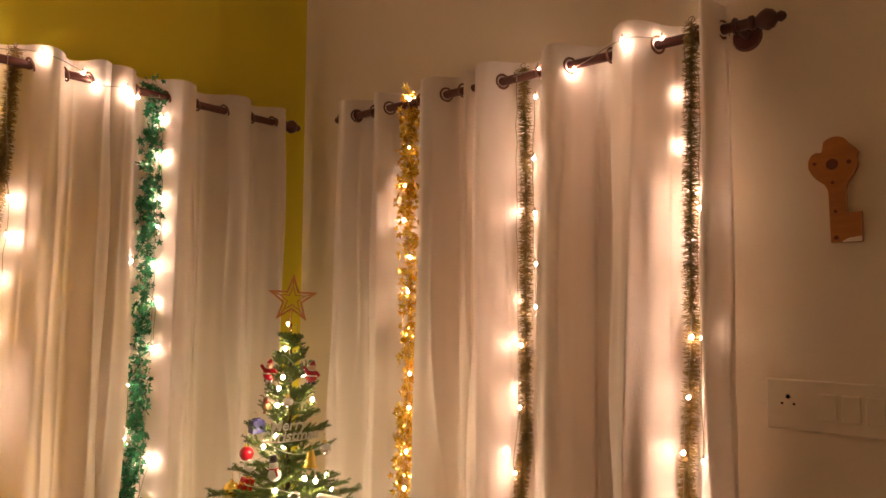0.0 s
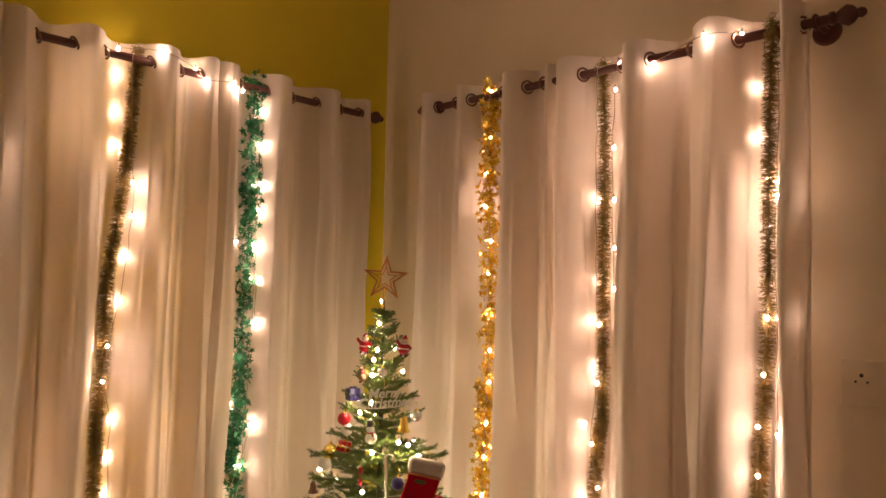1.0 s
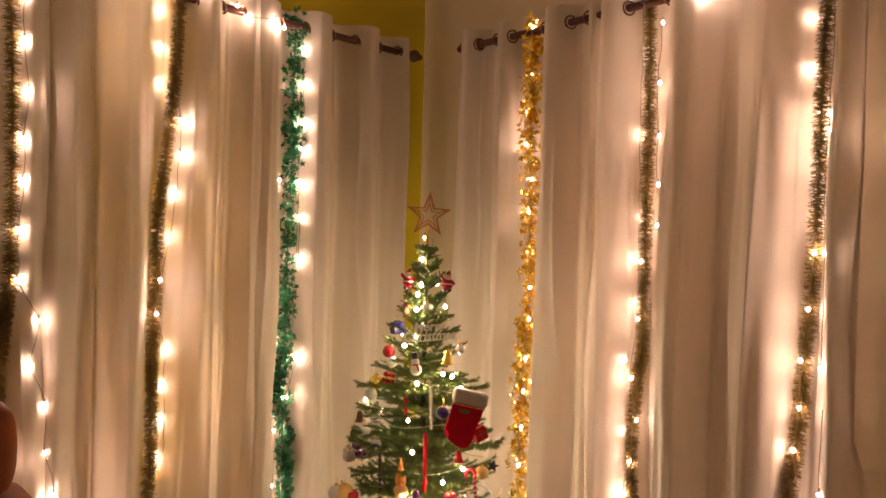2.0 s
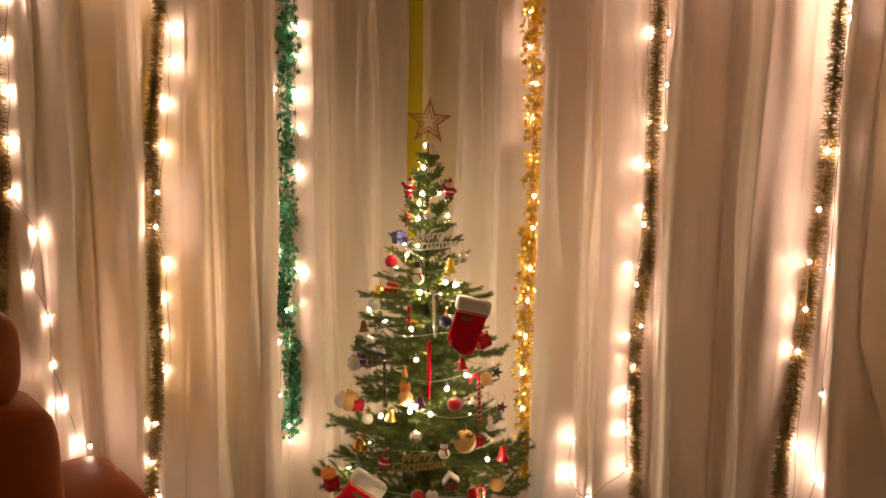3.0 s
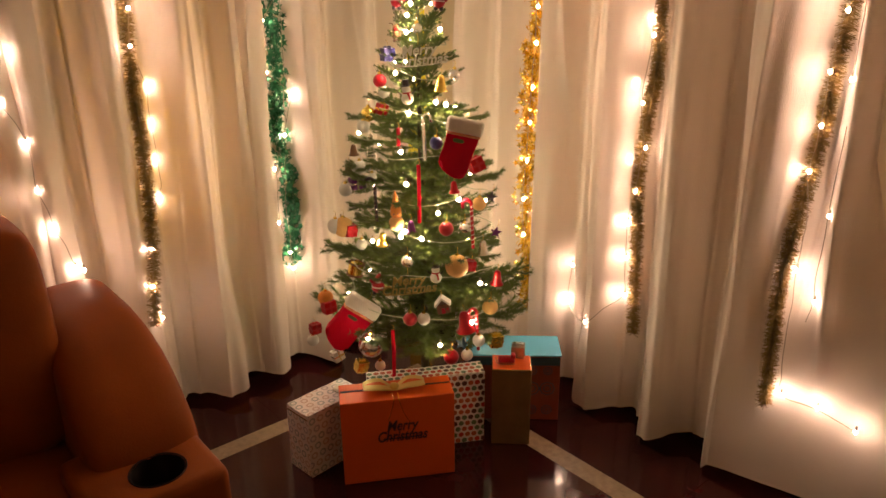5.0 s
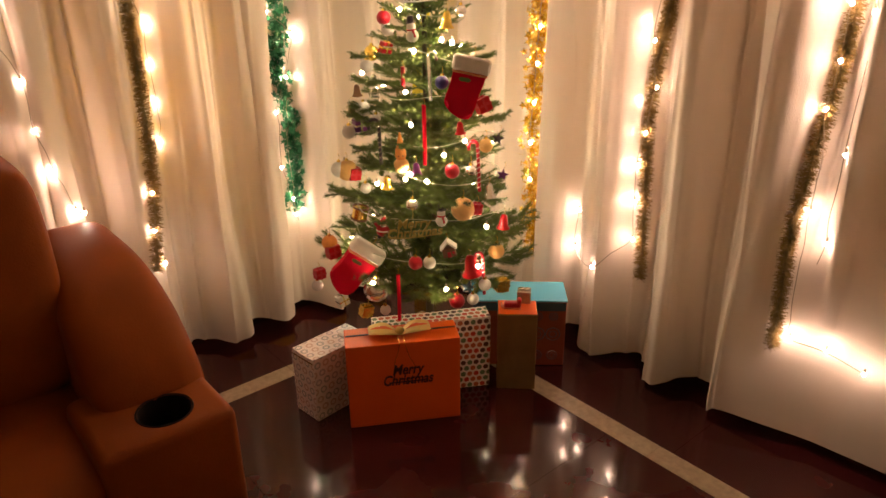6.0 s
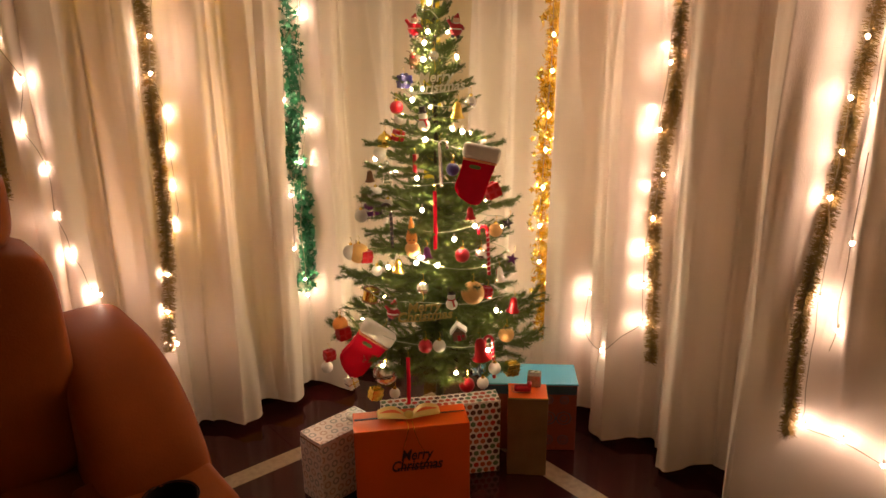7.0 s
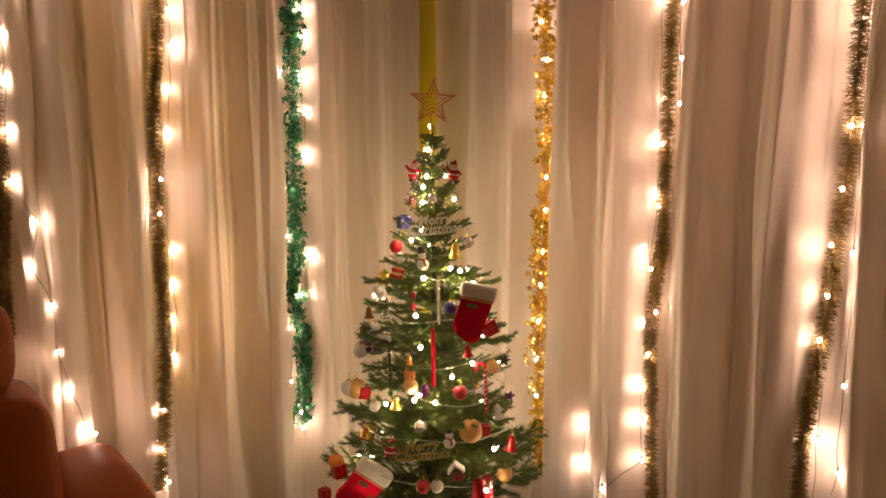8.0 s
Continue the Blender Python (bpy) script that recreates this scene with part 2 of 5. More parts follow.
def raw_mesh(name, verts, faces, material):
    me = bpy.data.meshes.new(name)
    me.from_pydata(verts, [], faces)
    for m in material if isinstance(material, (list, tuple)) else [material]:
        me.materials.append(m)
    return me


# ---- the room ----
# W and D, ending in unseen walls, are kept small for more bounce light
W, D, H, THICK = 3.0, 3.0, 2.80, 0.14
tagged(part("wall_north", box((-THICK, 0, 0), (W, THICK, H)), M_WALL), "cream painted plaster wall behind the white curtains", "wall", kind="structure")
tagged(part("wall_west", box((-THICK, -D, 0), (0, 0, H)), M_GREEN), "olive green painted plaster wall behind the white curtains", "wall", kind="structure")
# unseen walls and ceiling, added near and pale to throw light back
tagged(part("wall_south", box((-THICK, -D - THICK, 0), (W + THICK, -D, H)), M_WALL), "unseen cream plaster wall added close by to bounce light", "wall", kind="structure")
tagged(part("wall_east", box((W, -D, 0), (W + THICK, THICK, H)), M_WALL), "unseen cream plaster wall added close by to bounce light", "wall", kind="structure")
tagged(part("ceiling", box((-THICK, -D - THICK, H), (W + THICK, THICK, H + 0.12)), M_CEIL), "unseen off-white painted ceiling over the room", "ceiling", kind="structure")
floor = tagged(part("floor", box((-THICK, -D - THICK, -0.12), (W + THICK, THICK, -0.006)), M_JOINT), "dark polished granite floor with an inlaid beige border strip", "floor", kind="structure")
S0, S1 = 0.342, 0.410       # the border strip, from either wall


def slabs(x0, x1, y0, y1, nx, ny, name, material):
    """A field of flush slabs with narrow joints."""
    gx, gy = (x1 - x0) / nx, (y1 - y0) / ny
    for i in range(nx):
        for j in range(ny):
            g = 0.0004
            part(name, box((x0 + i * gx + g, y0 + j * gy + g, -0.0055), (x0 + (i + 1) * gx - g, y0 + (j + 1) * gy - g, 0), 0.0003, 1), material, floor)


slabs(S1, W, -D, -S1, 3, 3, "floor_tile", M_FLOOR)
slabs(S1, W, -S0, 0, 5, 1, "floor_tile", M_FLOOR)
slabs(0, S0, -D, -S1, 1, 5, "floor_tile", M_FLOOR)
slabs(0, S0, -S0, 0, 1, 1, "floor_tile", M_FLOOR)
slabs(S0, W, -S1, -S0, 5, 1, "border_strip", M_STRIP)
slabs(S0, S1, -D, -S1, 1, 5, "border_strip", M_STRIP)
slabs(0, S0, -S1, -S0, 1, 1, "floor_tile", M_FLOOR)
slabs(S0, S1, -S0, 0, 1, 1, "floor_tile", M_FLOOR)
tagged(part("skirting_north", box((0.014, -0.012, 0), (W, -0.0005, 0.1), 0.002), M_SKIRT), "dark polished granite skirting along the cream wall", "skirting", kind="structure")
tagged(part("skirting_west", box((0.0005, -D, 0), (0.012, 0, 0.1), 0.002), M_SKIRT), "dark polished granite skirting along the green wall", "skirting", kind="structure")

# ---- the curtains: s runs along a wall from the corner, d stands off it ----
ROD_Z, ROD_D, TOP, HEM = 2.19, 0.09, 2.247, 0.045


def place(side, s, d, z):
    return Vector((d, -s, z)) if side == "west" else Vector((s, -d, z))


# where each cloth crosses its rod; the first stretch bulges into the room
PANELS = [
    ("north", [0.320, 0.405, 0.500, 0.569, 0.719, 0.821, 0.894, 0.936], 1, (0.0, 0.02)),
    ("north", [0.942, 1.041, 1.180, 1.272, 1.401, 1.527, 1.638, 1.690, 1.705], 1, (0.02, 0.34)),
    ("west", [0.165, 0.220, 0.319, 0.424, 0.536, 0.642, 0.745, 0.832], 1, (-0.05, 0.03)),
    ("west", [0.820, 0.885, 0.958, 1.050, 1.191, 1.275, 1.375, 1.470], 1, (0.03, 0.03)),
    ("west", [1.455, 1.560, 1.650, 1.730, 1.840, 1.930, 2.030, 2.120], 1, (0.0, 0.05)),
]


def cloth_d(panel, s, z):
    """How far the cloth stands off the wall."""
    side, cuts, sign, (_, right) = panel
    low = 1 - z / TOP
    wob = 0.012 * low * math.sin(3.1 * z + 17 * cuts[0]) + 0.006 * math.sin(7 * z + 40 * s)
    q = min(max(s + wob * min(1, 6 * low), cuts[0]), cuts[-1] - 1e-6)
    for i in range(len(cuts) - 1):
        if q < cuts[i + 1]:
            break
    w = cuts[i + 1] - cuts[i]
    a = min(0.058, 0.48 * w) * (1 + 0.35 * low)
    if right > 0.1 and i == 6:
        a = 0.066
    elif right > 0.1 and i == 7:
        a = 0.008
    f = math.sin(math.pi * (q - cuts[i]) / w)
    f = f ** 0.8 if f > 0 else 0
    d = ROD_D + 0.012 * low + sign * (-1) ** i * a * f
    d += 0.005 * math.sin(118 * s + 1.3 * math.sin(2.1 * z + 9 * s)) * min(1, 3 * low + 0.15)
    d += 0.012 * (1 - abs(math.sin(47 * s + 0.9 * math.sin(1.3 * z + 5 * s)))) ** 3 * min(1, 4 * low + 0.1)
    d += 0.004 * math.sin(23 * s + 5 * z) * min(1, 5 * low) + 0.006 * low * noise.noise((s * 9, z * 2.2, 3.0))
    if right > 0.1 and s > 1.44:
        foot = min(1.0, max(0.0, (0.95 - z) / 0.65))
        rest = 0.150 - 0.36 * (min(s, 1.69) - 1.44) - 1.8 * max(0.0, min(s, 1.705) - 1.69)
        d += (rest - d) * foot * foot * (3 - 2 * foot)
    return max(0.022, d)


def flare(panel, s, z):
    side, cuts, _, (left, right) = panel
    low = (1 - z / TOP) ** 2
    u = (s - cuts[0]) / (cuts[-1] - cuts[0])
    spread, start = (max(0, (1.0 - z) / 1.0) ** 1.1, 0.980) if right > 0.1 else (low, 0.78)
    return s - left * low * max(0, 1 - 2.5 * u) + right * spread * max(0, (u - start) / (1 - start))


def panel_at(side, s):
    for p in PANELS:
        if p[0] == side and p[1][0] - 0.004 <= s <= p[1][-1] + 0.004:
            return p
    return min((p for p in PANELS if p[0] == side), key=lambda p: min(abs(s - p[1][0]), abs(s - p[1][-1])))


def front(side, s, z, reach=0.0):
    """The cloth's stand-off at a place on the wall, the largest within a reach."""
    best = 0
    for k in (-1, 0, 1):
        q = s + k * reach
        p = panel_at(side, q)
        lo, hi = p[1][0] - 0.1, p[1][-1] + 0.05
        for _ in range(24):
            u = (lo + hi) / 2
            lo, hi = (u, hi) if flare(p, u, z) < q else (lo, u)
        best = max(best, cloth_d(p, u, min(z, TOP)))
    return best


def ring_matrix(side, s):
    return Matrix.Translation(place(side, s, ROD_D, ROD_Z)) @ (Matrix.Rotation(radians(90), 4, "X") if side == "west" else Matrix.Rotation(radians(90), 4, "Y"))


for panel in PANELS:
    side, cuts, sign, _ = panel
    base = place(side, (cuts[0] + cuts[-1]) / 2, ROD_D, HEM)
    cur = thing("curtain", Matrix.Translation(base), "off-white eyelet curtain hanging in deep folds from a dark rod", "curtain", "curtains on the two walls")
    nu, nz = 220, 44
    rows, faces = [], []
    for j in range(nz + 1):
        v = j / nz
        for i in range(nu + 1):
            s = cuts[0] + (cuts[-1] - cuts[0]) * i / nu
            bottom = HEM + 0.012 * math.sin(9 * s + cuts[0]) + 0.010 * noise.noise((s * 6, 1.0, 5.0))
            z = bottom + (TOP - bottom) * v + (0.004 * math.sin(31 * s) if j == nz else 0)
            rows.append(place(side, flare(panel, s, z), cloth_d(panel, s, z), z) - base)
    for j in range(nz):
        for i in range(nu):
            a = j * (nu + 1) + i
            faces.append((a, a + 1, a + nu + 2, a + nu + 1))
    cloth = link("fabric", raw_mesh("fabric", rows, faces, M_CURTAIN), cur)
    cloth.data.shade_smooth()
    hem = []
    for lay in (0.0009, -0.0009):
        for z in (0.0, 0.05):
            for i in range(nu + 1):
                s = cuts[0] + (cuts[-1] - cuts[0]) * i / nu
                zz = HEM + 0.012 * math.sin(9 * s + cuts[0]) + 0.010 * noise.noise((s * 6, 1.0, 5.0)) + z - 0.001
                hem.append(place(side, flare(panel, s, zz), cloth_d(panel, s, zz) + lay, zz) - base)
    hf = []
    for i in range(nu):
        k = nu + 1
        hf += [(i, i + 1, k + i + 1, k + i), (2 * k + i, 3 * k + i, 3 * k + i + 1, 2 * k + i + 1)]
    link("hem", raw_mesh("hem", hem, hf, M_HEM), cur).data.shade_smooth()
    for c in cuts[1:-1]:
        bm = bmesh.new()
        add_torus(bm, (0, 0, 0), 0.021, 0.0035, seg=18, tube=6)
        ob = part("eyelet", bm, M_STEEL, cur, "dark bronze eyelet ring")
        tilt = Matrix.Rotation(radians(25), 4, "X")
        ob.matrix_basis = Matrix.Translation(-base) @ ring_matrix(side, c) @ tilt
        ob.data.shade_smooth()


def curtain_rod(side, s0, s1, label):
    rod = thing("curtain_rod", Matrix.Translation(place(side, s0, 0, ROD_Z)), label, "curtain rod", "curtain rods")
    off = place(side, s0, 0, ROD_Z)
    bm = bmesh.new()
    add_cyl(bm, place(side, s0, ROD_D, ROD_Z) - off, place(side, s1, ROD_D, ROD_Z) - off, 0.0125, seg=16)
    smooth(part("pole", bm, M_ROD, rod))
    for s, sg in ((s0, -1), (s1, 1)):
        bm = bmesh.new()
        add_lathe(bm, [(0.0135, 0), (0.017, 0.004), (0.017, 0.012), (0.011, 0.016), (0.021, 0.030), (0.026, 0.042), (0.021, 0.055), (0.010, 0.064), (0.013, 0.072), (0.008, 0.081), (0.001, 0.084)], 18)
        ob = smooth(part("finial", bm, M_ROD, rod), 60)
        way = place(side, sg, 0, 0)
        ob.matrix_basis = Matrix.Translation(place(side, s, ROD_D, ROD_Z) - off) @ way.to_track_quat("Z", "Y").to_matrix().to_4x4()
    for s in (s0 + 0.035, s1 - 0.03):
        bm = bmesh.new()
        out = place(side, 0, 1, 0)
        at = place(side, s, 0, ROD_Z) - off
        add_cyl(bm, at + 0.0005 * out, at + 0.012 * out, 0.036, 0.032, 24)
        add_cyl(bm, at + 0.01 * out, at + 0.075 * out, 0.009, 0.009, 12)
        add_torus(bm, at + ROD_D * out, 0.0165, 0.005, m=(Matrix.Rotation(radians(90), 3, "X") if side == "west" else Matrix.Rotation(radians(90), 3, "Y")), seg=20)
        smooth(part("bracket", bm, M_ROD, rod, "round dark wall bracket"))


curtain_rod("north", 0.375, 1.750, "dark brown curtain rod with turned finials on the cream wall")
curtain_rod("west", 0.178, 2.16, "dark brown curtain rod with turned finials on the green wall")

# ---- hanging garlands ----


def along(side, pts, off, reach):
    """A line hanging close in front of the cloth, through (s, z) places."""
    return smooth_line([place(side, s, front(side, s, min(z, 2.2), reach) + off, z) for s, z in pts], 8)


def tinsel(line, length, count, rnd, spread=1.0):
    """Thin foil strips round a line."""
    verts, faces = [], []
    for _ in range(count):
        k = rnd.random() * (len(line) - 1.001)
        i = int(k)
        p = line[i].lerp(line[i + 1], k - i)
        d = (line[i + 1] - line[i]).normalized()
        w = Vector((rnd.gauss(0, 1), rnd.gauss(0, 1), rnd.gauss(0, 1)))
        w = (w - w.dot(d) * d).normalized()
        w = (w + d * rnd.uniform(-0.35, 0.6)).normalized()
        e = p + w * length * rnd.uniform(0.55, 1.0) * spread
        x = w.cross(Vector((rnd.gauss(0, 1), rnd.gauss(0, 1), rnd.gauss(0, 1)))).normalized() * 0.0014
        n = len(verts)
        verts += [p - x, p + x, e + 0.4 * x, e - 0.4 * x]
        faces.append((n, n + 1, n + 2, n + 3))
    return verts, faces


def foil_stars(line, count, rnd, spread, size):
    verts, faces = [], []
    for _ in range(count):
        k = rnd.random() * (len(line) - 1.001)
        i = int(k)
        p = line[i].lerp(line[i + 1], k - i)
        w = Vector((rnd.gauss(0, 1), rnd.gauss(0, 1), 0.5 * rnd.gauss(0, 1))).normalized()
        c = p + w * spread * rnd.uniform(0.35, 1.0)
        q = Euler((rnd.uniform(0, 6.3), rnd.uniform(0, 6.3), rnd.uniform(0, 6.3))).to_matrix()
        sz = size * rnd.uniform(0.75, 1.15)
        n = len(verts)
        for j in range(10):
            r = sz if j % 2 == 0 else 0.45 * sz
            a = math.pi * j / 5
            verts.append(c + q @ Vector((r * math.cos(a), r * math.sin(a), 0)))
        verts.append(c + q @ Vector((0, 0, 0.0015)))
        for j in range(10):
            faces.append((n + j, n + (j + 1) % 10, n + 10))
    return verts, faces


def garland(name, side, pts, kind, seed, label):
    rnd = random.Random(seed)
    line = along(side, pts, 0.045 if kind == "gold" else 0.022, 0.012)
    base = line[0].copy()
    line = [p - base for p in line]
    g = thing(name, Matrix.Translation(base), label, "garland", "garlands hanging before the curtains")
    total = sum((b - a).length for a, b in zip(line, line[1:]))
    bm = bmesh.new()
    add_tube(bm, line, 0.0022, 5)
    if kind == "tinsel":
        part("core", bm, M_OLIVE, g)
        v, f = tinsel(line, 0.0265, int(5200 * total), rnd)
        tagged(link("tinsel_fringe", raw_mesh("tinsel_fringe", v, f, M_OLIVE), g), kind="stuff")
    else:
        m = M_GREENT if kind == "green" else M_GOLD
        part("core", bm, m, g)
        v, f = tinsel(line, 0.029 if kind == "gold" else 0.021, int((2800 if kind == "gold" else 1900) * total), rnd)
        tagged(link("tinsel_fringe", raw_mesh("tinsel_fringe", v, f, m), g), kind="stuff")
        v, f = foil_stars(line, int(520 * total), rnd, 0.044 if kind == "gold" else 0.038, 0.0155)
        tagged(link("star_foil", raw_mesh("star_foil", v, f, m), g, "small five-pointed foil stars"), kind="stuff")
    hook = bmesh.new()
    add_torus(hook, (0, 0, 0.006), 0.008, 0.0012, m=Matrix.Rotation(radians(90), 3, "X"), seg=12, tube=5)
    part("loop", hook, M_WIRE, g)
    return g


garland("tinsel_garland", "west", [(1.086, 2.235), (1.093, 2.031), (1.101, 1.877), (1.121, 1.680), (1.144, 1.503), (1.142, 1.306), (1.156, 1.110), (1.156, 0.965), (1.180, 0.781), (1.201, 0.601), (1.235, 0.388)],
        "tinsel", 1, "olive-brown tinsel garland hanging beside a light string")
garland("tinsel_garland", "west", [(1.566, 2.220), (1.559, 1.801), (1.557, 1.360), (1.566, 1.217), (1.574, 1.083), (1.575, 0.921)],
        "tinsel", 2, "short olive-brown tinsel garland above the brown armchair")
garland("star_garland", "west", [(0.677, 2.226), (0.679, 1.948), (0.675, 1.732), (0.685, 1.410), (0.693, 1.119), (0.711, 0.954), (0.688, 0.777), (0.681, 0.624), (0.696, 0.434)],
        "green", 3, "shiny green foil garland with small stars")
garland("star_garland", "north", [(0.660, 2.226), (0.662, 2.007), (0.666, 1.788), (0.678, 1.410), (0.680, 1.148), (0.680, 0.979), (0.680, 0.761), (0.672, 0.484), (0.660, 0.264)],
        "gold", 4, "shiny gold foil garland with small stars")
garland("tinsel_garland", "north", [(1.095, 2.228), (1.103, 1.925), (1.107, 1.630), (1.107, 1.347), (1.098, 1.136), (1.087, 1.022), (1.083, 0.806), (1.093, 0.597), (1.098, 0.321)],
        "tinsel", 5, "olive-brown tinsel garland hanging between light strings")
garland("tinsel_garland", "north", [(1.630, 2.212), (1.608, 1.937), (1.622, 1.653), (1.587, 1.378), (1.573, 1.127), (1.571, 1.013), (1.561, 0.814), (1.553, 0.642), (1.560, 0.484), (1.566, 0.312)],
        "tinsel", 6, "olive-brown tinsel garland near the curtain's outer edge")

# ---- light strings ----


def bulb_mesh(material, r):
    bm = bmesh.new()
    bmesh.ops.create_icosphere(bm, subdivisions=2, radius=r, matrix=Matrix.Diagonal((1, 1, 1.35, 1)))
    me = bpy.data.meshes.new("bulb")
    bm.to_mesh(me)
    bm.free()
    me.materials.append(material)
    me.shade_smooth()
    return me


BULB, WIDE_BULB, TREE_BULB = bulb_mesh(M_BULB, 0.0045), bulb_mesh(M_BULB, 0.0060), bulb_mesh(M_TBULB, 0.0047)
SOCKET = bmesh.new()
add_cyl(SOCKET, (0, 0, 0.004), (0, 0, 0.016), 0.0032, 0.0026, 8)
SOCKET_ME = bpy.data.meshes.new("socket")
SOCKET.to_mesh(SOCKET_ME)
SOCKET.free()
SOCKET_ME.materials.append(M_WIRE)


def string_of(places, wire, base, label, bulb, wire_mat, group):
    st = thing("light_string", Matrix.Translation(base), label, "light string", group)
    bm = bmesh.new()
    add_tube(bm, [p - base for p in wire], 0.0012, 5)
    part("wire", bm, wire_mat, st)
    for p in places:
        b = link("bulb", bulb, st)
        b.location = p - base
        s = link("socket", SOCKET_ME, b)
    return st


def hung_string(side, pts, label, off=0.026, behind=False, tail=()):
    """Bulbs at (s, z) places; a third value of 0 gives a bend of the bare wire."""
    def away(s, z):
        """Cords hang from the rod, clear of the folds, or close behind the cloth."""
        if behind:
            return max(front(side, s, min(z, 2.2)) - 0.027, 0.009)
        return max(front(side, s, min(z, 2.2)) + off, ROD_D + 0.006)

    shift = 0.012 if behind else 0.0
    pts = [(q[0] - shift, *q[1:]) for q in pts]
    spots = [place(side, q[0], away(q[0], q[1]), q[1]) for q in pts if len(q) == 2]
    rnd = random.Random(len(pts) * 7 + int(100 * pts[0][0]))
    wire = []
    for a, b in zip(pts, pts[1:]):
        n = max(1, round((a[1] - b[1]) / 0.05))
        for k in range(n):
            t = k / n
            jig = rnd.uniform(-0.004, 0.004) if k else 0.0
            q = (a[0] + (b[0] - a[0]) * t + jig, a[1] + (b[1] - a[1]) * t)
            wire.append(place(side, q[0], away(*q) + (0 if behind else 0.006), q[1]))
    wire.append(place(side, pts[-1][0], away(*pts[-1][:2]), pts[-1][1]))
    wire += [Vector(q) for q in tail]
    spots += [Vector(q) + Vector((0, 0, 0.004)) for q in tail[-1:]]
    return string_of(spots, smooth_line(wire, 3), spots[0].copy(), label, WIDE_BULB if behind and side == "west" else BULB, M_WIRE, "curtain light strings")


T_CUR = "warm white light string hanging before the curtain"
ARM_TAIL = [(0.20, -1.41, 0.628), (0.262, -1.418, 0.648)]     # its end lies on the arm
T_BACK = "warm white light string glowing through the curtain"
hung_string("west", [(0.672, 2.190, 0), (0.668, 1.950, 0), (0.668, 1.640), (0.676, 1.300, 0), (0.694, 0.899), (0.715, 0.700, 0), (0.712, 0.480), (0.700, 0.395, 0)], T_CUR + " beside green foil")
hung_string("west", [(0.658, 2.117), (0.653, 1.994), (0.653, 1.857), (0.657, 1.764), (0.742, 1.650), (0.662, 1.521), (0.664, 1.379), (0.742, 1.270), (0.742, 1.110), (0.661, 1.031), (0.742, 0.790), (0.745, 0.600), (0.706, 0.420)], T_CUR + " tucked beside green foil", 0.012)
hung_string("west", [(1.112, 2.200, 0), (1.108, 2.000, 0), (1.092, 1.809), (1.092, 1.706), (1.112, 1.500, 0), (1.144, 1.318), (1.154, 1.215), (1.128, 1.093, 0), (1.130, 0.980, 0), (1.128, 0.800, 0), (1.201, 0.630), (1.220, 0.517), (1.205, 0.407)], T_CUR + " beside olive tinsel")
# bulbs put behind the cloth to imitate glow spots lit from in front
hung_string("west", [(1.160, 2.146), (1.154, 2.034), (1.144, 1.921), (1.092, 1.584), (1.102, 1.451), (1.102, 1.093), (1.110, 0.980), (1.113, 0.868), (1.123, 0.745)], T_BACK + " beside olive tinsel", behind=True)
hung_string("west", [(1.532, 2.076), (1.533, 1.956), (1.524, 1.825), (1.533, 1.697), (1.533, 1.589), (1.540, 1.460), (1.540, 1.330), (1.494, 1.222), (1.517, 1.106), (1.471, 0.991), (1.470, 0.861), (1.451, 0.750), (1.413, 0.624)], T_CUR + " above the armchair", 0.014, tail=ARM_TAIL)
hung_string("north", [(0.667, 2.201), (0.667, 2.037), (0.646, 1.914), (0.646, 1.800), (0.685, 1.675), (0.667, 1.564), (0.688, 1.430), (0.706, 1.304), (0.700, 1.196), (0.696, 1.061), (0.698, 0.950), (0.703, 0.829), (0.709, 0.703), (0.711, 0.579)], T_CUR + " along gold foil", 0.057)
hung_string("north", [(1.100, 2.190, 0), (1.098, 1.900, 0), (1.100, 1.600, 0), (1.109, 1.410), (1.104, 1.235), (1.088, 1.051), (1.109, 0.926), (1.088, 0.793), (1.073, 0.692), (1.076, 0.581), (1.081, 0.458), (0.992, 0.358), (0.864, 0.365), (0.870, 0.496)], T_CUR + " looping below the tinsel", 0.014)
hung_string("north", [(1.160, 2.120), (1.154, 1.943), (1.158, 1.785), (1.160, 1.640), (1.160, 1.519)], T_CUR + " in a deep fold", 0.012)
# also set behind the cloth, for the look of its glow spots
hung_string("north", [(1.088, 2.047), (1.090, 1.930), (1.073, 1.800), (1.078, 1.543), (1.058, 1.420), (1.067, 1.276), (1.050, 1.101), (1.052, 0.880)], T_BACK + " beside dark tinsel", behind=True)
hung_string("north", [(1.600, 2.190, 0), (1.604, 2.000, 0), (1.607, 1.807), (1.606, 1.686), (1.602, 1.543), (1.602, 1.451), (1.592, 1.307), (1.577, 1.174), (1.577, 1.051), (1.567, 0.940), (1.584, 0.815, 0), (1.579, 0.688), (1.585, 0.560, 0), (1.592, 0.444, 0), (1.602, 0.351), (1.686, 0.339), (1.782, 0.317)], T_CUR + " near its outer edge", 0.030)
hung_string("north", [(1.632, 2.100, 0), (1.632, 1.760), (1.630, 1.450), (1.626, 1.160)], T_CUR + " in the outer fold", 0.010)
hung_string("north", [(1.560, 2.064), (1.560, 1.930), (1.592, 1.930)], T_BACK + " beside outer tinsel", behind=True)
hung_string("north", [(1.640, 1.060, 0), (1.640, 0.850), (1.630, 0.740, 0), (1.632, 0.620), (1.620, 0.560, 0)], T_CUR + " close to the cloth", 0.014)
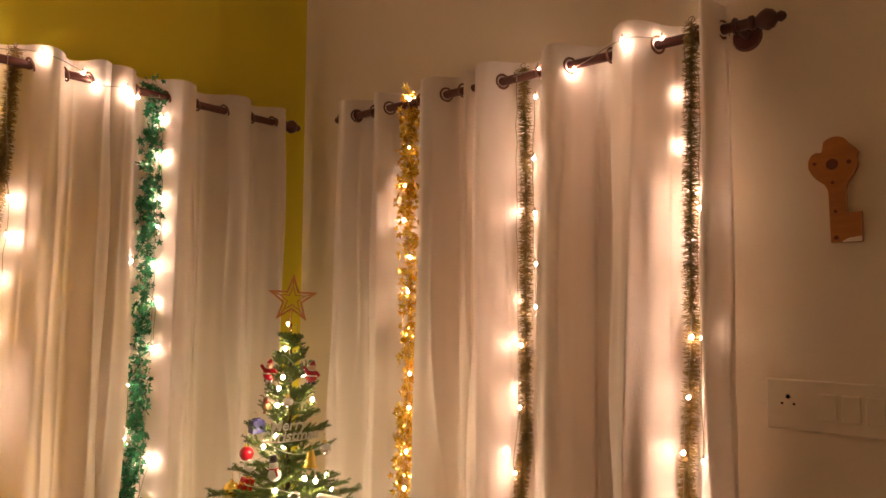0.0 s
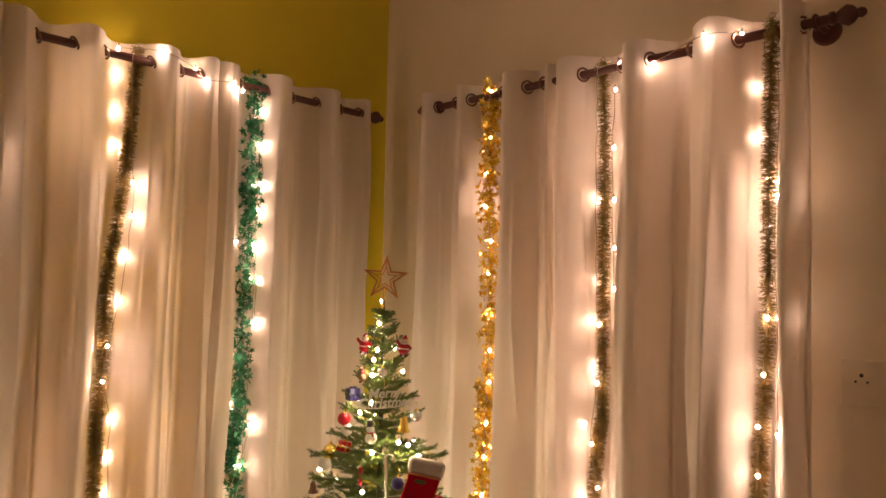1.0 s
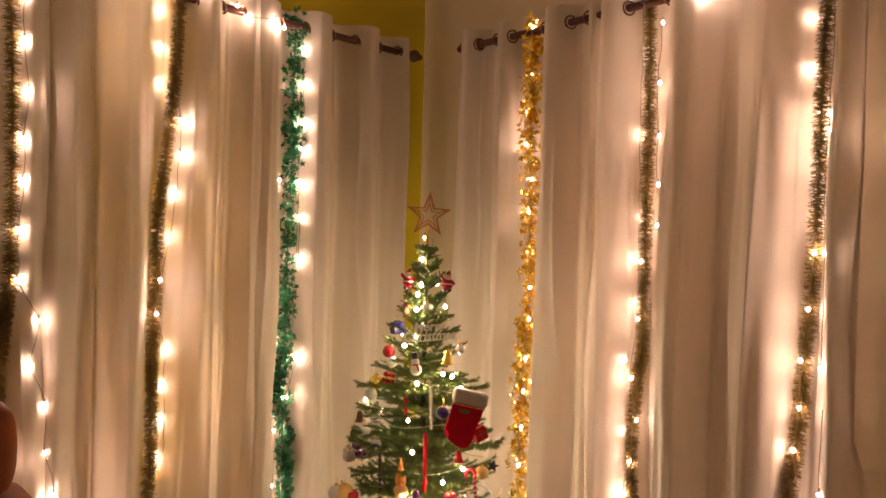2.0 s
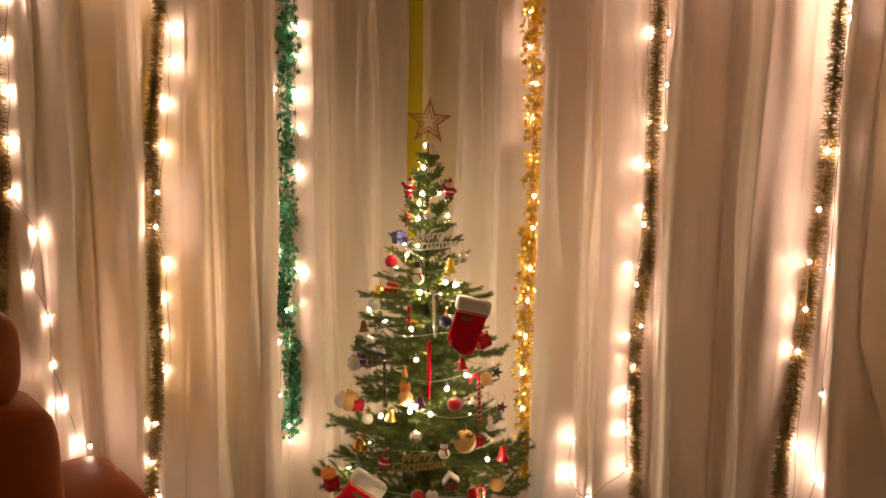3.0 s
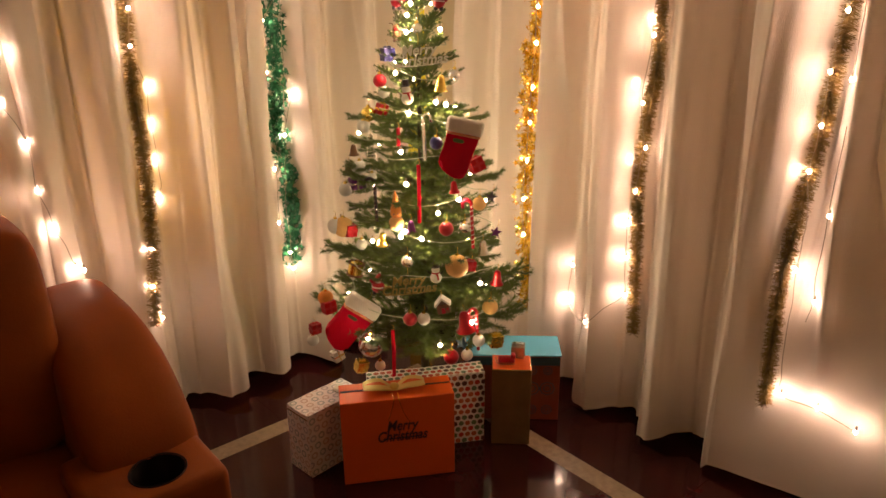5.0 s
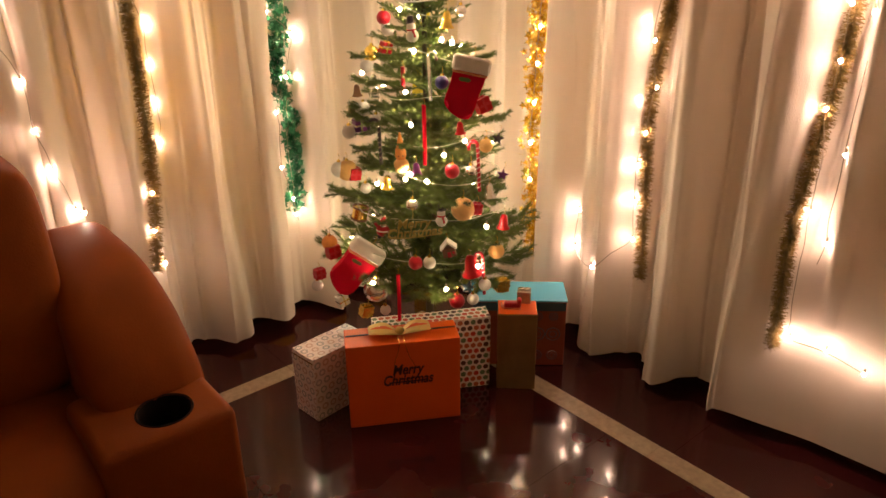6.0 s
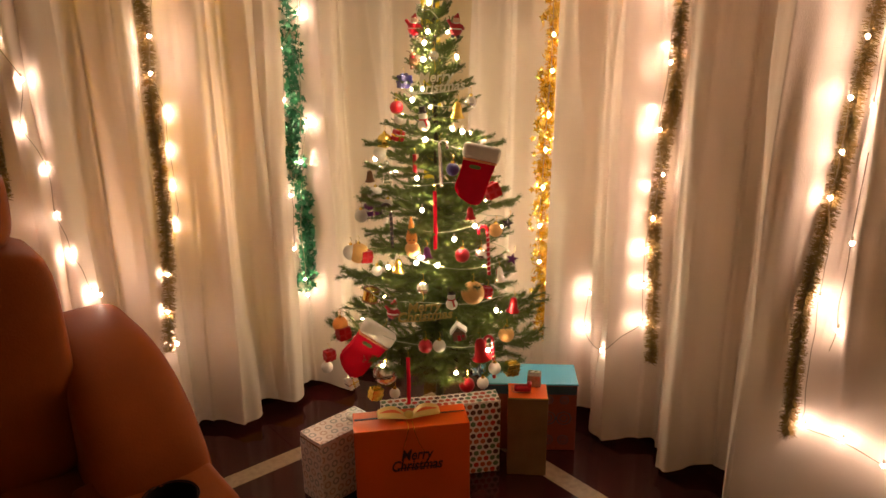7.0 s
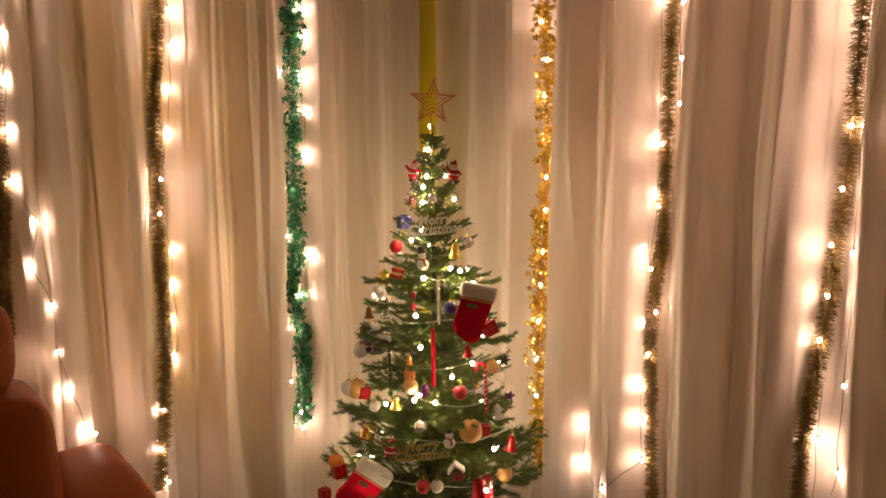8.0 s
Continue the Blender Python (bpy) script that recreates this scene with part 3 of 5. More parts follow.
hung_string("west", [(1.154, 2.208), (1.037, 2.219), (0.908, 2.203), (0.884, 2.170), (0.801, 2.170), (0.764, 2.154), (0.655, 2.186)], "warm white light string running along the dark rod", 0.024)
hung_string("north", [(1.088, 2.191), (1.171, 2.201), (1.286, 2.176), (1.469, 2.192), (1.540, 2.201), (1.613, 2.191)], "warm white light string running along the dark rod", 0.024)

# ---- the brown leather armchair beside the green wall ----


def pad(bm, lo, hi, puff, r, cuts=5):
    """A stuffed cushion: a rounded block whose faces swell."""
    tmp = bmesh.new()
    add_box(tmp, lo, hi)
    bmesh.ops.subdivide_edges(tmp, edges=tmp.edges[:], cuts=cuts, use_grid_fill=True)
    mid = Vector([(a + b) / 2 for a, b in zip(lo, hi)])
    half = Vector([abs(b - a) / 2 for a, b in zip(lo, hi)])
    for v in tmp.verts:
        q = v.co - mid
        u = Vector((q.x / half.x, q.y / half.y, q.z / half.z))
        inner = Vector([max(-h + r, min(h - r, c)) for c, h in zip(q, half)])
        d = q - inner
        if d.length > 1e-6:
            q = inner + d.normalized() * r
        k = 1 + puff * (1 - u.x ** 2) * (1 - u.y ** 2) if abs(u.z) > 0.99 else 1
        kx = 1 + puff * (1 - u.y ** 2) * (1 - u.z ** 2) if abs(u.x) > 0.99 else 1
        ky = 1 + puff * (1 - u.x ** 2) * (1 - u.z ** 2) if abs(u.y) > 0.99 else 1
        v.co = mid + Vector((q.x * kx, q.y * ky, q.z * k))
    me = bpy.data.meshes.new("tmp")
    tmp.to_mesh(me)
    tmp.free()
    bm.from_mesh(me)
    bpy.data.meshes.remove(me)


chair = thing("armchair", pose(0.25, -1.36, 0), "brown leather reclining armchair with a sloping padded arm and cup holder", "armchair")


def chair_pad(name, lo, hi, puff, r, label=""):
    bm = bmesh.new()
    pad(bm, lo, hi, puff, r, 7)
    ob = part(name, bm, M_LEATHER, chair, label)
    ob.data.shade_smooth()
    sub = ob.modifiers.new("soft", "SUBSURF")
    sub.levels = sub.render_levels = 1
    return ob


def chair_arm():
    """The padded arm: a rounded section swept forward and down."""
    bm = bmesh.new()
    spine = [(x, top, 0.81 * wide) for x, top, wide in smooth_line([(-0.03, 0.60, 0.13), (0.03, 0.635, 0.135), (0.12, 0.640, 0.135), (0.26, 0.632, 0.142), (0.38, 0.595, 0.148), (0.48, 0.530, 0.150), (0.55, 0.455, 0.145), (0.585, 0.39, 0.125)], 5)]
    rings = []
    for x, top, half in spine:
        ring = []
        for k in range(25):
            a = math.pi * k / 24
            y = -0.118 + half * math.copysign(abs(math.cos(a)) ** 0.55, math.cos(a))
            z = top - 0.12 + 0.12 * math.sin(a) ** 0.55
            ring.append(bm.verts.new((x, y, z)))
        ring.append(bm.verts.new((x, -0.118 - half, 0.10)))
        ring.append(bm.verts.new((x, -0.118 + half, 0.10)))
        rings.append(ring)
    n = len(rings[0])
    for p, q in zip(rings, rings[1:]):
        for j in range(n):
            bm.faces.new((p[j], p[(j + 1) % n], q[(j + 1) % n], q[j]))
    bm.faces.new(rings[0])
    bm.faces.new(rings[-1])
    bmesh.ops.recalc_face_normals(bm, faces=bm.faces[:])
    ob = part("arm", bm, M_LEATHER, chair)
    smooth(ob, 50)
    # welt along the outer top edge
    bm = bmesh.new()
    add_tube(bm, [(x, -0.118 + half * 0.985, top - 0.085) for x, top, half in spine], 0.004, 6)
    part("seam", bm, M_LEATHER, ob).data.shade_smooth()


chair_arm()
bm = bmesh.new()
add_box(bm, (0.46, -0.285, 0.10), (0.735, -0.002, 0.392), 0.022, 3)
console = part("console", bm, M_LEATHER, chair, "squared leather arm front")
CUP_X, CUP_Y = 0.640, -0.125
bm = bmesh.new()
add_cyl(bm, (CUP_X, CUP_Y, 0.320), (CUP_X, CUP_Y, 0.420), 0.056, seg=36)
drill = part("drill", bm, M_LEATHER)
cut = console.modifiers.new("bore", "BOOLEAN")
cut.operation, cut.object, cut.solver = "DIFFERENCE", drill, "EXACT"
drill.parent = chair
bpy.context.view_layer.update()
bored = bpy.data.meshes.new_from_object(console.evaluated_get(bpy.context.evaluated_depsgraph_get()))
console.modifiers.clear()
console.data = bored
bpy.data.objects.remove(drill)
smooth(console, 50)
bm = bmesh.new()
add_lathe(bm, [(0.0005, 0.003), (0.050, 0.003), (0.0535, 0.010), (0.0545, 0.066), (0.0565, 0.0725), (0.0600, 0.0735), (0.0610, 0.0715), (0.0556, 0.071), (0.0552, 0.0005), (0.0005, 0.0005)], 36)
cup = part("cup_holder", bm, M_CUP, console, "black round cup holder")
cup.location = (CUP_X, CUP_Y, 0.3205)
smooth(cup, 50)
chair_pad("seat", (0.16, -0.88, 0.20), (0.72, -0.245, 0.36), 0.16, 0.05)
chair_pad("lumbar_cushion", (0.10, -0.875, 0.34), (0.36, -0.212, 0.895), 0.05, 0.045)
chair_pad("head_cushion", (0.04, -0.875, 0.88), (0.31, -0.270, 1.10), 0.06, 0.05)
chair_pad("back_shell", (-0.04, -0.90, 0.12), (0.07, -0.30, 1.05), 0.03, 0.03)
bm = bmesh.new()
add_box(bm, (-0.02, -0.88, 0.09), (0.72, -0.012, 0.235), 0.012)
smooth(part("base", bm, M_LEATHER, chair), 50)
for x in (0.02, 0.66):
    for y in (-0.82, -0.07):
        bm = bmesh.new()
        add_cyl(bm, (x, y, 0), (x, y, 0.095), 0.022, 0.028, 14)
        smooth(part("foot", bm, M_CUP, chair, "black plastic foot"))

# ---- the tree ----
AX, AY = 0.618, -0.527
TREE_R = [(0.22, 0.30), (0.36, 0.335), (0.49, 0.30), (0.66, 0.26), (0.83, 0.235), (1.0, 0.185), (1.17, 0.11), (1.34, 0.055), (1.46, 0.02)]


def tree_radius(z):
    if z <= TREE_R[0][0]:
        return TREE_R[0][1]
    for (z0, r0), (z1, r1) in zip(TREE_R, TREE_R[1:]):
        if z <= z1:
            return r0 + (r1 - r0) * (z - z0) / (z1 - z0)
    return TREE_R[-1][1]


tree = thing("christmas_tree", pose(AX, AY, 0), "green artificial fir tree decorated with ornaments, on a dark stand", "tree")
bm = bmesh.new()
add_tube(bm, [(0, 0, 0.06), (0.003, 0.002, 0.5), (-0.002, 0.003, 1.0), (0, 0, 1.47)], lambda t: 0.014 - 0.010 * t, 10)
smooth(part("trunk", bm, M_BARK, tree))
for k in range(4):
    a = math.pi * k / 2 + 0.5
    bm = bmesh.new()
    add_tube(bm, [(0, 0, 0.10), (0.08 * math.cos(a), 0.08 * math.sin(a), 0.075), (0.20 * math.cos(a), 0.20 * math.sin(a), 0.012)], 0.011, 8)
    smooth(part("stand_leg", bm, M_DARK, tree, "dark metal stand leg"))


def twig(verts, faces, slots, start, way, length, rnd, needle, density):
    """A stem with needles all round it, bending up towards its tip."""
    pts = []
    p, d = Vector(start), Vector(way).normalized()
    steps = 6
    for i in range(steps + 1):
        pts.append(p.copy())
        p = p + d * length / steps
        d = (d + Vector((rnd.uniform(-0.08, 0.08), rnd.uniform(-0.08, 0.08), 0.05 + rnd.uniform(-0.06, 0.06)))).normalized()
    for a, b in zip(pts, pts[1:]):
        n = len(verts)
        x = (b - a).cross(Vector((0.2, 0.1, 1))).normalized() * 0.0016
        y = (b - a).cross(x).normalized() * 0.0016
        verts += [a + x, a - 0.5 * x + 0.87 * y, a - 0.5 * x - 0.87 * y, b + x, b - 0.5 * x + 0.87 * y, b - 0.5 * x - 0.87 * y]
        for j in range(3):
            faces.append((n + j, n + (j + 1) % 3, n + 3 + (j + 1) % 3, n + 3 + j))
            slots.append(1)
    for _ in range(int(density * length)):
        k = rnd.random() * (steps - 0.001)
        i = int(k)
        c = pts[i].lerp(pts[i + 1], k - i)
        dd = (pts[i + 1] - pts[i]).normalized()
        w = Vector((rnd.gauss(0, 1), rnd.gauss(0, 1), rnd.gauss(0, 0.8)))
        w = (w - w.dot(dd) * dd).normalized()
        w = (w + dd * rnd.uniform(0.5, 1.1)).normalized()
        e = c + w * needle * rnd.uniform(0.6, 1.0)
        x = w.cross(dd).normalized() * 0.0011
        n = len(verts)
        verts += [c - x, c + x, e]
        faces.append((n, n + 1, n + 2))
        slots.append(0)
    return pts


def branch_mesh(seed):
    """One flat spray of fir, a metre long before it is scaled, along +x."""
    rnd = random.Random(seed)
    verts, faces, slots = [], [], []
    L = 0.30
    main = twig(verts, faces, slots, (0, 0, 0), (1, 0, -0.16), L, rnd, 0.024, 2300)
    for i in range(1, 6):
        for sg in (-1, 1):
            ln = L * (0.50 - 0.06 * i) * rnd.uniform(0.8, 1.2)
            twig(verts, faces, slots, main[i], (1, sg * rnd.uniform(0.7, 1.1), rnd.uniform(-0.25, 0.2)), ln, rnd, 0.022, 2300)
    me = raw_mesh("branch", verts, faces, [M_NEEDLE, M_BARK])
    me.polygons.foreach_set("material_index", slots)
    return me


BRANCHES = [branch_mesh(s) for s in range(11, 16)]
rnd = random.Random(5)
z = 0.36
turn = 0.0
while z < 1.44:
    r = tree_radius(z)
    n = max(5, int(6 + 16 * r))
    for k in range(n):
        a = turn + 2 * math.pi * (k + rnd.uniform(-0.25, 0.25)) / n
        length = r * rnd.uniform(0.78, 1.10)
        ob = link("branch", BRANCHES[rnd.randrange(5)], tree)
        wide = max(0.34, length / 0.30)
        ob.matrix_basis = (Matrix.Translation((0.006 * math.cos(a), 0.006 * math.sin(a), z + rnd.uniform(-0.018, 0.018))) @ Matrix.Rotation(a, 4, "Z")
                           @ Matrix.Rotation(radians(rnd.uniform(-16, 6) - (6 if z < 0.42 else 0) - 38 * max(0, (z - 1.05) / 0.4)), 4, "Y") @ Matrix.Diagonal((length / 0.30, wide, wide, 1)))
    turn += 1.1
    z += 0.052 + 0.045 * max(0, (1.15 - z)) * (1 if int(z * 20) % 2 else 0.6)


# short inner sprays hide the stem
z = 0.40
while z < 1.36:
    for k in range(5):
        a = rnd.uniform(0, 2 * math.pi)
        ob = link("branch", BRANCHES[rnd.randrange(5)], tree)
        f = 0.32 * (0.6 + 0.5 * min(1, tree_radius(z) / 0.2))
        ob.matrix_basis = Matrix.Translation((0, 0, z)) @ Matrix.Rotation(a, 4, "Z") @ Matrix.Rotation(radians(rnd.uniform(-65, -20)), 4, "Y") @ Matrix.Diagonal((f, f * 1.2, f * 1.2, 1))
    z += 0.045


def star_topper():
    th = thing("star_topper", look((0.627, -0.531, 1.535), (2.26, -1.85, 1.45)) @ pose(0, 0, 0, -90, 0, 3), "copper glitter openwork star on the tree's tip", "star")
    bm = bmesh.new()
    outer = [(R * math.sin(math.pi * k / 5), R * math.cos(math.pi * k / 5)) for k in range(10) for R in [0.073 if k % 2 == 0 else 0.029]]
    for scale, dep in ((1.0, 0.010), (0.56, 0.010)):
        vo = []
        for f in (scale, scale * 0.79):
            for y in (-dep / 2, dep / 2):
                vo.append([bm.verts.new((x * f, y, q * f)) for x, q in outer])
        a, b, c, d = vo
        for k in range(10):
            j = (k + 1) % 10
            bm.faces.new((a[k], a[j], b[j], b[k]))
            bm.faces.new((c[k], d[k], d[j], c[j]))
            bm.faces.new((a[k], c[k], c[j], a[j]))
            bm.faces.new((b[k], b[j], d[j], d[k]))
    bmesh.ops.recalc_face_normals(bm, faces=bm.faces[:])
    part("frame", bm, M_STAR, th)
    for k in range(5):
        a = 2 * math.pi * k / 5
        bm = bmesh.new()
        add_cyl(bm, (0.039 * math.sin(a), 0, 0.039 * math.cos(a)), (0.059 * math.sin(a), 0, 0.059 * math.cos(a)), 0.002, seg=6)
        part("spoke", bm, M_STAR, th)
    bm = bmesh.new()
    add_tube(bm, [(0, 0, -0.025), (0.002, 0, -0.06), (0, 0, -0.10)], 0.004, 8)
    part("clip", bm, M_GOLD, th, "gold wire clip")


star_topper()

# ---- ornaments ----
# ornaments are turned and shifted to fit the camera's view from here
CAMERA_PLACE = Vector((2.26, -1.86, 0))


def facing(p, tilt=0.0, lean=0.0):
    """A pose at p, moved 2 cm towards the camera, its -y side turned there."""
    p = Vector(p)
    d = CAMERA_PLACE - Vector((p.x, p.y, 0))
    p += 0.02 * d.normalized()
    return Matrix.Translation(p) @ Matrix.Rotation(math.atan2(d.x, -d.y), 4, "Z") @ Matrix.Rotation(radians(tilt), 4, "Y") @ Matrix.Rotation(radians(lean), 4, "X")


def loop(parent, z, h=0.018):
    bm = bmesh.new()
    add_tube(bm, [(0, 0, z), (0.003, 0.002, z + 0.5 * h), (0.001, 0.006, z + h), (-0.003, 0.010, z + h * 0.85)], 0.0007, 5)
    part("hanger", bm, M_GOLD, parent)


ORN = "ornaments hanging on the tree"


def bauble(p, r, m, label, cap=M_GOLD):
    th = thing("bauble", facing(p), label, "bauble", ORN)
    bm = bmesh.new()
    add_ball(bm, (0, 0, 0), r, 24, 16)
    part("ball", bm, m, th).data.shade_smooth()
    bm = bmesh.new()
    add_cyl(bm, (0, 0, r * 0.95), (0, 0, r * 0.95 + 0.006), 0.0055, 0.005, 12)
    part("cap", bm, cap, th)
    loop(th, r + 0.004)
    return th


def gift(p, s, m, ribbon, label, tilt=0.0):
    s *= 0.82
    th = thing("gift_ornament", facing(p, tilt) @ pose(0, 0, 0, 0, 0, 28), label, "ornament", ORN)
    part("box", box((-s, -s * 0.8, -s), (s, s * 0.8, s), 0.002), m, th)
    bm = bmesh.new()
    e = 0.0009
    add_box(bm, (-s * 0.16, -s * 0.8 - e, -s - e), (s * 0.16, s * 0.8 + e, s + e))
    add_box(bm, (-s - e, -s * 0.8 - e * 0.7, -s * 0.16), (s + e, s * 0.8 + e * 0.7, s * 0.16))
    add_ball(bm, (-s * 0.35, 0, s * 1.12), s * 0.3, 10, 6, (1.3, 0.7, 0.6))
    add_ball(bm, (s * 0.35, 0, s * 1.12), s * 0.3, 10, 6, (1.3, 0.7, 0.6))
    part("ribbon", bm, ribbon, th)
    loop(th, s * 1.15)
    return th


def bell(p, h, m, label):
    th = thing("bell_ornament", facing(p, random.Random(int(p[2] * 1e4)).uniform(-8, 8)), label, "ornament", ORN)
    bm = bmesh.new()
    r = h * 0.42
    add_lathe(bm, [(0.001, h * 0.5), (r * 0.35, h * 0.47), (r * 0.55, h * 0.33), (r * 0.66, 0), (r * 0.78, -h * 0.28), (r * 1.08, -h * 0.44), (r * 1.1, -h * 0.48), (r * 0.95, -h * 0.46), (0.001, -h * 0.3)], 18)
    smooth(part("bell", bm, m, th), 50)
    bm = bmesh.new()
    add_ball(bm, (0, 0, -h * 0.5), r * 0.25, 10, 6)
    part("clapper", bm, m, th)
    loop(th, h * 0.48)
    return th


def candy_cane(p, h, m, label, flip=1):
    th = thing("candy_cane", facing(p, random.Random(int(p[2] * 1e4)).uniform(-3, 3)), label, "ornament", ORN)
    R = h * 0.085
    pts = [(0, 0, -h / 2), (0, 0, 0), (0, 0, h / 2 - R)] + [(flip * -R * (1 - math.cos(a)), 0, h / 2 - R + R * math.sin(a)) for a in [math.pi * k / 8 for k in range(1, 9)]] + [(flip * -2 * R, 0, h / 2 - 2 * R)]
    bm = bmesh.new()
    add_tube(bm, pts, 0.0048, 10)
    part("cane", bm, m, th).data.shade_smooth()
    bm = bmesh.new()
    turns = int(h / 0.016)
    helix = [(0.0047 * math.cos(a), 0.0047 * math.sin(a), -h / 2 + 0.003 + (h - R - 0.006) * k / (turns * 8)) for k in range(turns * 8 + 1) for a in [2 * math.pi * k / 8]]
    add_tube(bm, helix, 0.0012, 4)
    part("stripe", bm, M_WHITE if m in (M_RED, M_FELT) else M_SILVER, th)
    return th


def ribbon_stick(p, h, m, label):
    th = thing("stick_ornament", facing(p, random.Random(int(p[2] * 1e4)).uniform(-3, 3)), label, "ornament", ORN)
    bm = bmesh.new()
    add_tube(bm, [(0, 0, -h / 2), (0.001, 0, 0), (0, 0, h / 2)], 0.0056, 8)
    smooth(part("stick", bm, m, th))
    loop(th, h / 2 - 0.003)
    return th


def figure(name, p, h, kind, label):
    """A small painted figure, kept as one mesh."""
    bm = bmesh.new()
    if kind == "santa":
        add_ball(bm, (0, 0, -0.16 * h), 0.30 * h, 16, 10, (0.95, 0.8, 1.05), 0)
        add_ball(bm, (0, -0.03 * h, 0.20 * h), 0.17 * h, 14, 8, slot=2)
        add_ball(bm, (0, -0.08 * h, 0.12 * h), 0.14 * h, 12, 8, (1, 0.7, 0.9), 1)
        add_cyl(bm, (0, 0, 0.28 * h), (0.05 * h, 0.02 * h, 0.52 * h), 0.17 * h, 0.02 * h, 14, 0)
        add_ball(bm, (0.06 * h, 0.02 * h, 0.53 * h), 0.045 * h, 8, 6, slot=1)
        add_cyl(bm, (-0.2 * h, -0.05 * h, 0.0), (-0.38 * h, -0.1 * h, 0.22 * h), 0.08 * h, 0.07 * h, 10, 0)
        add_cyl(bm, (0.2 * h, -0.05 * h, 0.0), (0.33 * h, -0.14 * h, -0.14 * h), 0.08 * h, 0.07 * h, 10, 0)
        add_cyl(bm, (0, 0, -0.17 * h), (0, 0, -0.12 * h), 0.295 * h, 0.295 * h, 16, 1)
        add_ball(bm, (-0.12 * h, -0.04 * h, -0.46 * h), 0.1 * h, 10, 6, slot=3)
        add_ball(bm, (0.12 * h, -0.04 * h, -0.46 * h), 0.1 * h, 10, 6, slot=3)
        mats = [M_RED, M_FUR, M_SKIN, M_DARK]
    elif kind == "snowman":
        add_ball(bm, (0, 0, -0.26 * h), 0.24 * h, 16, 10, slot=1)
        add_ball(bm, (0, 0, 0.08 * h), 0.17 * h, 14, 8, slot=1)
        add_cyl(bm, (0, 0, 0.21 * h), (0, 0, 0.24 * h), 0.19 * h, 0.19 * h, 14, 3)
        add_cyl(bm, (0, 0, 0.23 * h), (0, 0, 0.46 * h), 0.13 * h, 0.12 * h, 14, 3)
        add_cyl(bm, (0, 0, -0.06 * h), (0, 0, -0.01 * h), 0.17 * h, 0.17 * h, 14, 0)
        add_cyl(bm, (0.05 * h, -0.15 * h, -0.05 * h), (0.1 * h, -0.2 * h, -0.3 * h), 0.045 * h, 0.05 * h, 8, 0)
        add_cyl(bm, (-0.18 * h, 0, -0.12 * h), (-0.36 * h, 0, 0.06 * h), 0.025 * h, 0.015 * h, 6, 3)
        add_cyl(bm, (0.18 * h, 0, -0.12 * h), (0.36 * h, 0, 0.06 * h), 0.025 * h, 0.015 * h, 6, 3)
        mats = [M_RED, M_WHITE, M_SKIN, M_DARK]
    elif kind == "gnome":
        add_ball(bm, (0, 0, -0.32 * h), 0.19 * h, 16, 10, slot=1)
        add_ball(bm, (0, 0, -0.06 * h), 0.14 * h, 14, 8, slot=0)
        add_cyl(bm, (0, 0, 0.0), (0, 0, 0.5 * h), 0.14 * h, 0.015 * h, 14, 0)
        for q in (-0.05, 0.05):
            add_ball(bm, (q * h, -0.13 * h, -0.05 * h), 0.018 * h, 6, 4, slot=2)
        mats = [M_ORANGE, M_PEACH, M_DARK]
    else:
        add_ball(bm, (0, 0, -0.12 * h), 0.3 * h, 14, 10, (0.9, 0.7, 1), 0)
        add_ball(bm, (0, -0.06 * h, 0.22 * h), 0.2 * h, 14, 8, slot=0)
        add_ball(bm, (0, -0.22 * h, 0.18 * h), 0.09 * h, 10, 6, slot=1)
        for q in (-1, 1):
            add_tube(bm, [(q * 0.1 * h, 0, 0.36 * h), (q * 0.2 * h, 0, 0.5 * h), (q * 0.34 * h, 0, 0.52 * h)], 0.025 * h, 6, 0)
            add_ball(bm, (q * 0.13 * h, -0.05 * h, -0.42 * h), 0.1 * h, 8, 6, slot=0)
        mats = [M_BROWN, M_RED]
    ob = part(name, bm, mats)
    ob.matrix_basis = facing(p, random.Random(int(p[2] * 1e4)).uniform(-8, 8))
    smooth(ob, 50)
    return tagged(ob, label, "ornament", ORN)


